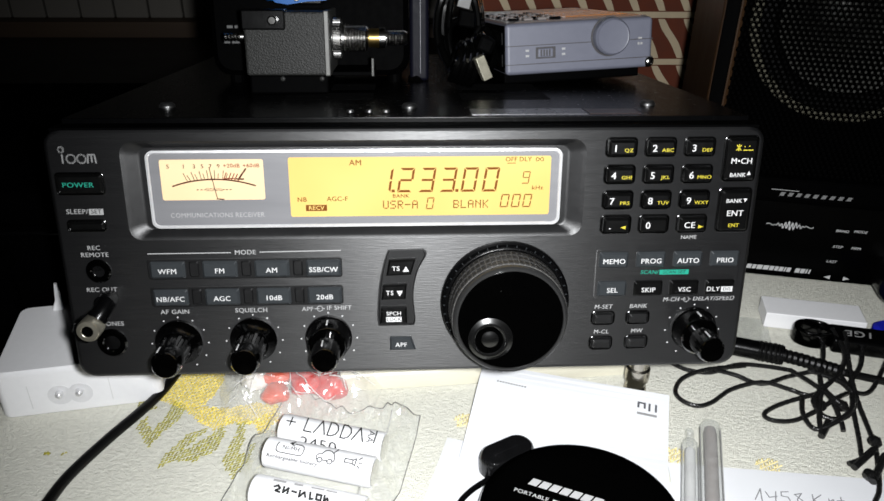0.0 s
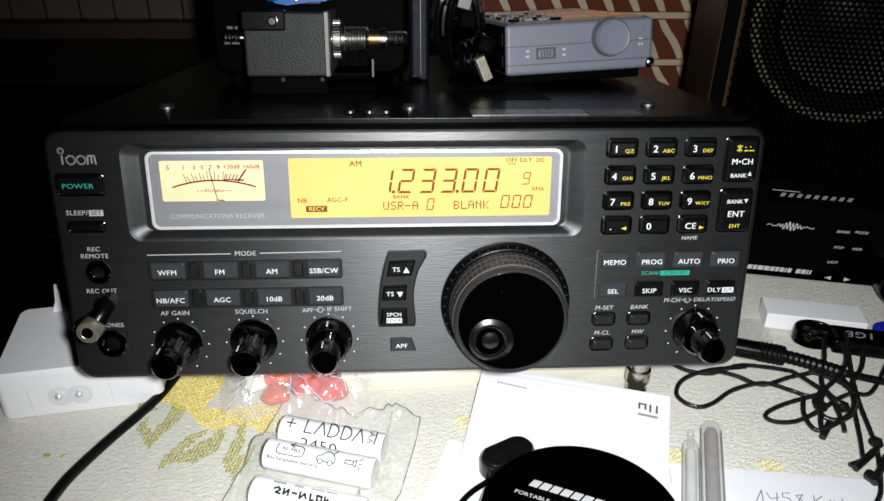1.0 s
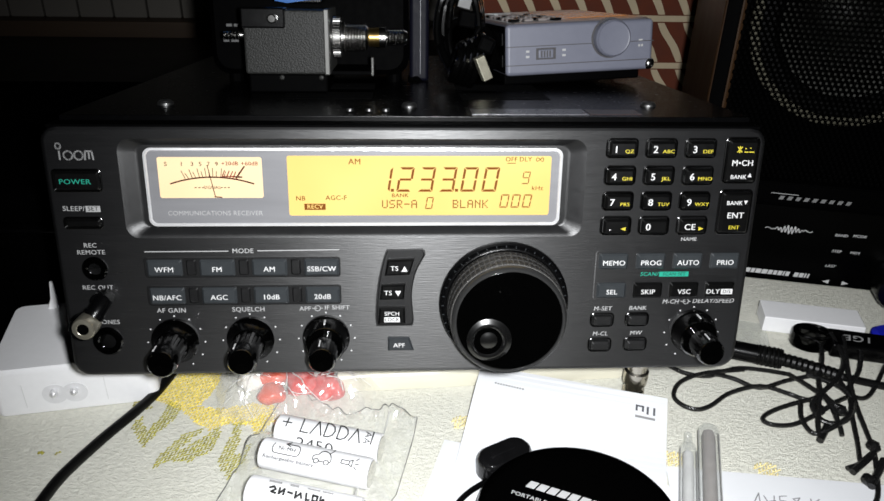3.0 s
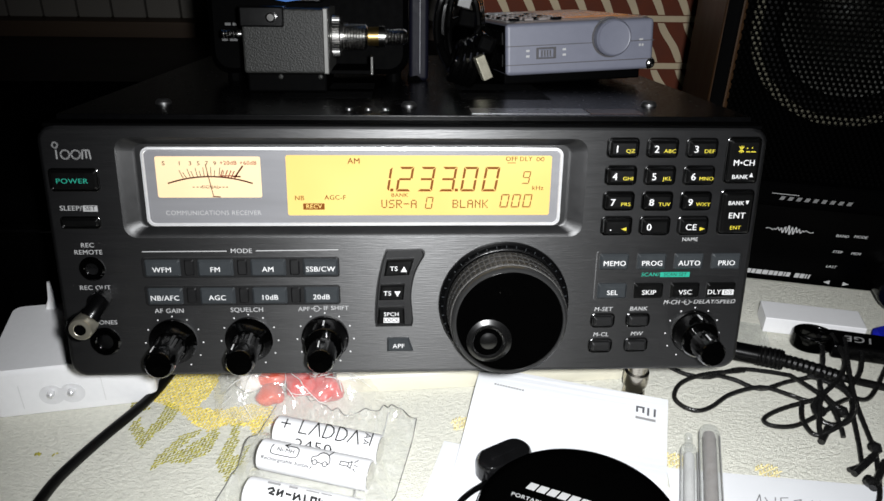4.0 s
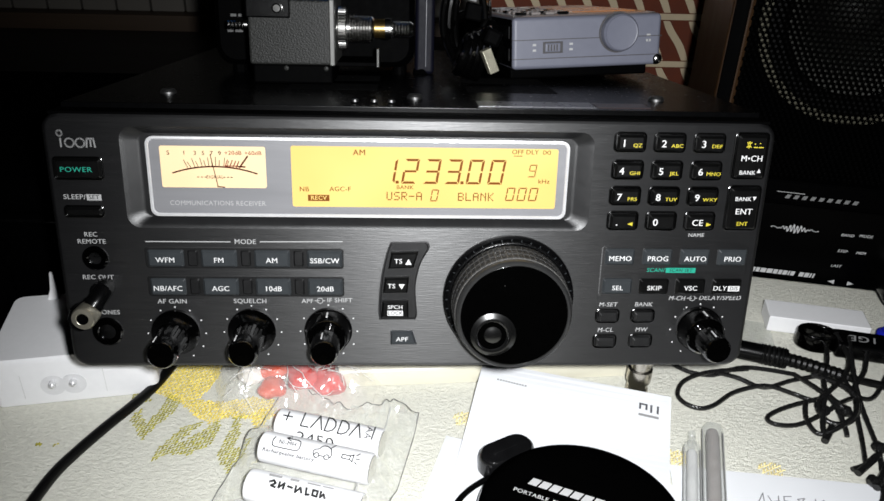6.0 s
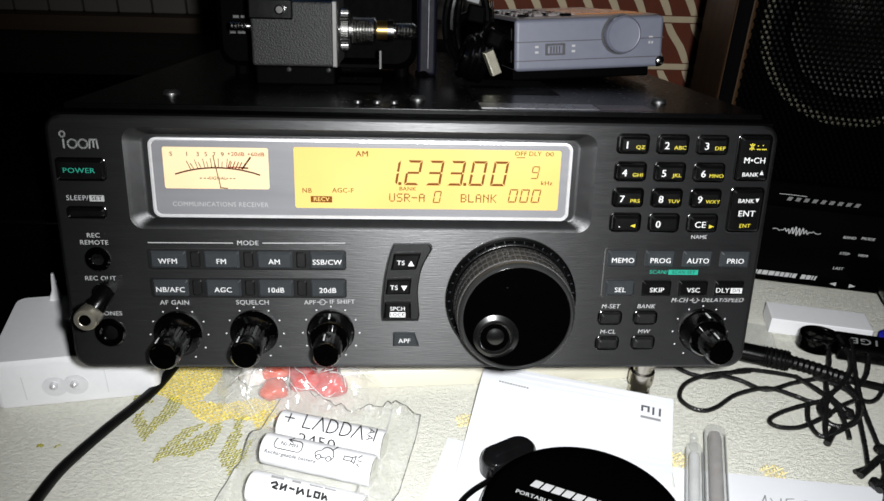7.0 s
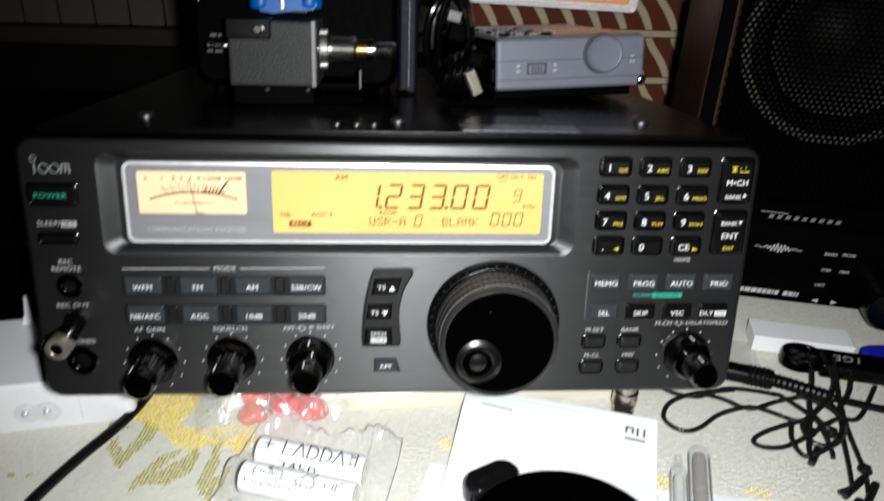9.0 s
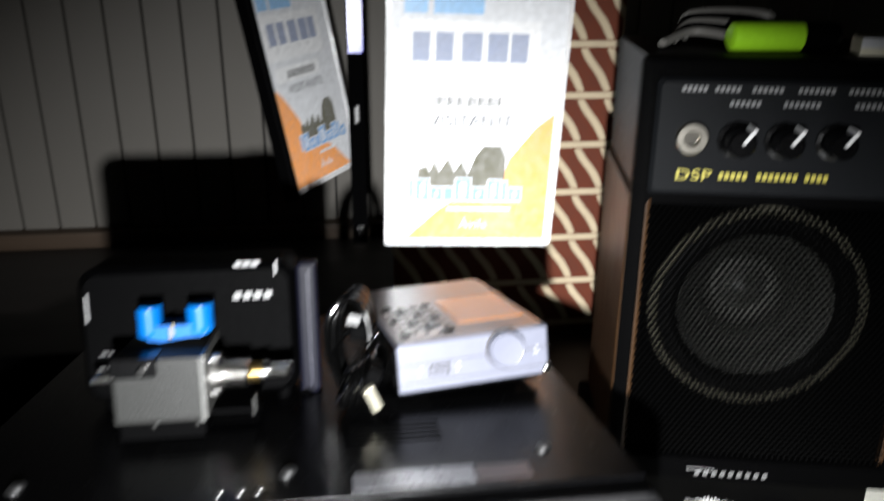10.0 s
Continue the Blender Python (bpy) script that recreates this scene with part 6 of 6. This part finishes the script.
# ---- behind ----
case = thing("soft_case", at(-290, 228, 0), "soft black fabric case with zip on the table", "case")
part("body", block(-136, 140, -102, 104, 0, 70, 10, 3), BLACKCLOTH, case, smooth=True)
part("lid", block(-135, 139, -101, 103, 71, 94, 9, 3), BLACKCLOTH, case, smooth=True)
part("zip", block(-137, 141, -103, 105, 69.4, 71.6, 0.8), BLACK, case)
sack = thing("black_bag", at(-340, 92, 0), "soft black fabric bag beside the power supply", "bag")
part("body", block(-118, 114, -32, 34, 0, 52, 12, 3), BLACKCLOTH, sack, smooth=True)
part("flap", block(-117, 113, -34, 36, 50, 60, 4, 3), BLACKCLOTH, sack, smooth=True)


EVENTBLUE = mat("mid_blue_print", (0.12, 0.32, 0.62), 0.5)


def badge_art(b, w, h, strap_top, side=1, dx=0, up=Vector((0, 0, 1))):
    """Printed card in a clear sleeve: white ground, orange corner on one side, skyline and bars."""
    part("card", block(-w / 2 + 2.5, w / 2 - 2.5, 0, 0.8, 2.5, h - 2.5), PAPER, b)
    x0, x1 = -w / 2 + 6, w / 2 - 6
    q = [(x0 + 10, 5), (x1, 5), (x1, 102), (x1 - 12, 92), (x1 - 30, 68), (x1 - 36, 50), (x0 + 56, 44), (x0 + 34, 28)]
    part("orange_corner", loft([[(x * side, -0.05, z) for x, z in q], [(x * side, -0.02, z) for x, z in q]], True, True), ORANGE, b)
    x0 += dx
    sk = [(x0 + 18, 47), (x0 + 18, 60), (x0 + 24, 62), (x0 + 27, 58), (x0 + 30, 66), (x0 + 34, 58), (x0 + 40, 68), (x0 + 45, 58), (x0 + 50, 66), (x0 + 55, 56), (x0 + 60, 70), (x0 + 66, 78), (x0 + 78, 78), (x0 + 82, 70), (x0 + 82, 47)]
    part("skyline_print", loft([[(x, -0.12, z) for x, z in sk], [(x, -0.08, z) for x, z in sk]], True, True), mat("olive_black_print", (0.06, 0.055, 0.02), 0.6), b)
    marks = [(12, 2.6, 38, 52), (17, 9, 36, 52), (28, 8, 36, 46), (38, 6, 36, 46), (46, 11, 36, 53), (59, 9, 36, 46), (70, 9, 36, 52), (81, 3, 36, 51), (86, 9, 36, 46)]
    plates([slanted(x0 + a - 0.9, z0 - 0.9, z1 + 0.9, w + 1.8) for a, w, z0, z1 in marks], b, PAPER, y=-0.16, name="mark_outline")
    plates([slanted(x0 + a, z0, z1, w) if w < 7 else hollow(x0 + a, x0 + a + w, z0, z1, 2.8)[0] for a, w, z0, z1 in marks], b, EVENTBLUE, y=-0.22, name="event_mark")
    bars([(x0 + 40, x0 + 88)], 28, 30.5, b, PAPER, y=-0.2)
    x0 -= dx
    words("\u00c1vila", 7, 3, 17, b, PAPER, y=-0.2, bold=0.02)
    words("VISITANTE", 8.5, -2, 96, b, mat("grey_badge_print", (0.1, 0.1, 0.11), 0.6), y=-0.2, bold=0.06)
    part("code_label", block(x0 + 10, x0 + 84, -0.3, 0, 104, 118), mat("label_white", (0.8, 0.8, 0.8), 0.5), b)
    bars([(x0 + 28 + 2.4 * k, x0 + 29.2 + 2.4 * k + 0.5 * (k % 3 == 1)) for k in range(20)], 107, 114, b, BLACKINK, y=-0.4)
    part("name_label", block(x0 + 4, x0 + 100, -0.3, 0, 124, 166), mat("label_white", (0.8, 0.8, 0.8), 0.5), b)
    bars([(x0 + 12, x0 + 24), (x0 + 28, x0 + 40), (x0 + 46, x0 + 60), (x0 + 64, x0 + 78), (x0 + 80, x0 + 92)], 138, 158, b, mat("blue_grey_print", (0.26, 0.3, 0.42), 0.6), y=-0.4)
    bars([(x0 + 6, x0 + 22), (x0 + 26, x0 + 60)], 170, 182, b, mat("pale_blue_print", (0.25, 0.5, 0.78), 0.5), y=-0.2)
    part("sleeve", block(-w / 2, w / 2, -1.6, -1.2, 0, h), WINDOWFILM, b)
    part("sleeve_edge", loft([flat(rounded(-w / 2, w / 2, 0, h, 4), -1.8), flat(rounded(-w / 2, w / 2, 0, h, 4), 1.4), flat(rounded(-w / 2 + 3, w / 2 - 3, 3, h - 3, 3), 1.4), flat(rounded(-w / 2 + 3, w / 2 - 3, 3, h - 3, 3), -1.8), flat(rounded(-w / 2, w / 2, 0, h, 4), -1.8)], False, False), SLEEVEGLARE, b)
    part("clip", block(-9, 9, -3, 3, h - 2, h + 14, 1), CHROME, b)
    part("lanyard", loft([[(x + up.x * k, y + up.y * k, h + 12 + up.z * k) for x, y in ((-7, -1), (7, -1), (7, 1), (-7, 1))] for k in (0, strap_top - h - 12)], True, True), BLUEGLOSS, b)


badge = thing("visitor_badge", at(120, 338, 161, 4, 1.5, -3), "hanging visitor badge, white and orange card in a clear sleeve", "badge", "hanging badges")
badge_art(badge, 127, 200, 1543)
badge2 = thing("visitor_badge", at(14.9, 563, 155, -10.6, -2.5, 59.2), "hanging visitor badge turned edge-on, white and orange card in a sleeve", "badge", "hanging badges")
badge_art(badge2, 126, 200, 1540, -1, 12, pose(0, 0, 0, -10.6, -2.5, 59.2).to_3x3().inverted() @ Vector((0, 0, 1)))
part("holder_edge", block(-69, -62, -6, 8, -2, 202, 1), BLACK, badge2, "black holder edge")
strap = thing("hanging_strap", at(40, 380, 150), "dark hanging lanyard strap with metal clasps", "lanyard")
part("strap", block(-6, 6, -1, 1, 0, 1552, 0.4), BLACKCLOTH, strap)
part("blue_strap", block(-5, 6, -3, -2, 150, 560, 0.3), BLUEGLOSS, strap)
CLASP = mat("dull_clasp", (0.07, 0.07, 0.07), 0.4, metal=0.5)
part("clasp", block(-2, 2, -5, -1, 98, 112, 1), CLASP, strap)
part("clasp", block(-3, 3, -5, -1, 8, 16, 1), CLASP, strap)

# patterned cloth hanging behind
drape = thing("patterned_hanging", at(195, 500, 0), "rust-red hanging cloth with cream leaf stripes", "textile", kind="")
RUST = mat("rust_cloth", (0.095, 0.02, 0.007), 0.85, vary=0.3, scale=60, bump=0.6, fine=1500)
CREAMCLOTH = mat("cream_cloth", (0.45, 0.37, 0.25), 0.85, vary=0.15, scale=60, bump=0.6, fine=1500)
part("cloth", block(-120, 96, 0, 4, 0, 560, 1), RUST, drape)
for k in range(12):
    z = 8 + 47 * k
    part("cross_stripe", block(-120, 95.6, -0.8, 0.1, z, z + 6, 0.3), CREAMCLOTH, drape)
    for j in range(9):
        x = -120 + 25.5 * j
        p = [(x, z + 46), (x + 6, z + 36), (x + 17, z + 22), (x + 25, z + 7)]
        bm = bmesh.new()
        c = smooth_path([(a, -0.5, b) for a, b in p], 5)
        wid = [3.2 + 1.2 * math.sin(math.pi * i / (len(c) - 1)) for i in range(len(c))]
        lo = [(min(94, v.x - w), -0.75, v.z) for v, w in zip(c, wid)]
        hi = [(min(95.5, v.x + w), -0.75, v.z) for v, w in zip(c, wid)]
        va = [bm.verts.new(q) for q in lo]
        vb = [bm.verts.new(q) for q in hi]
        vc = [bm.verts.new((q[0], 0.05, q[2])) for q in lo]
        vd = [bm.verts.new((q[0], 0.05, q[2])) for q in hi]
        for i in range(len(c) - 1):
            bm.faces.new((va[i], va[i + 1], vb[i + 1], vb[i]))
            bm.faces.new((vc[i], vc[i + 1], va[i + 1], va[i]))
            bm.faces.new((vb[i], vb[i + 1], vd[i + 1], vd[i]))
        part("leaf_stripe", bm, CREAMCLOTH, drape)
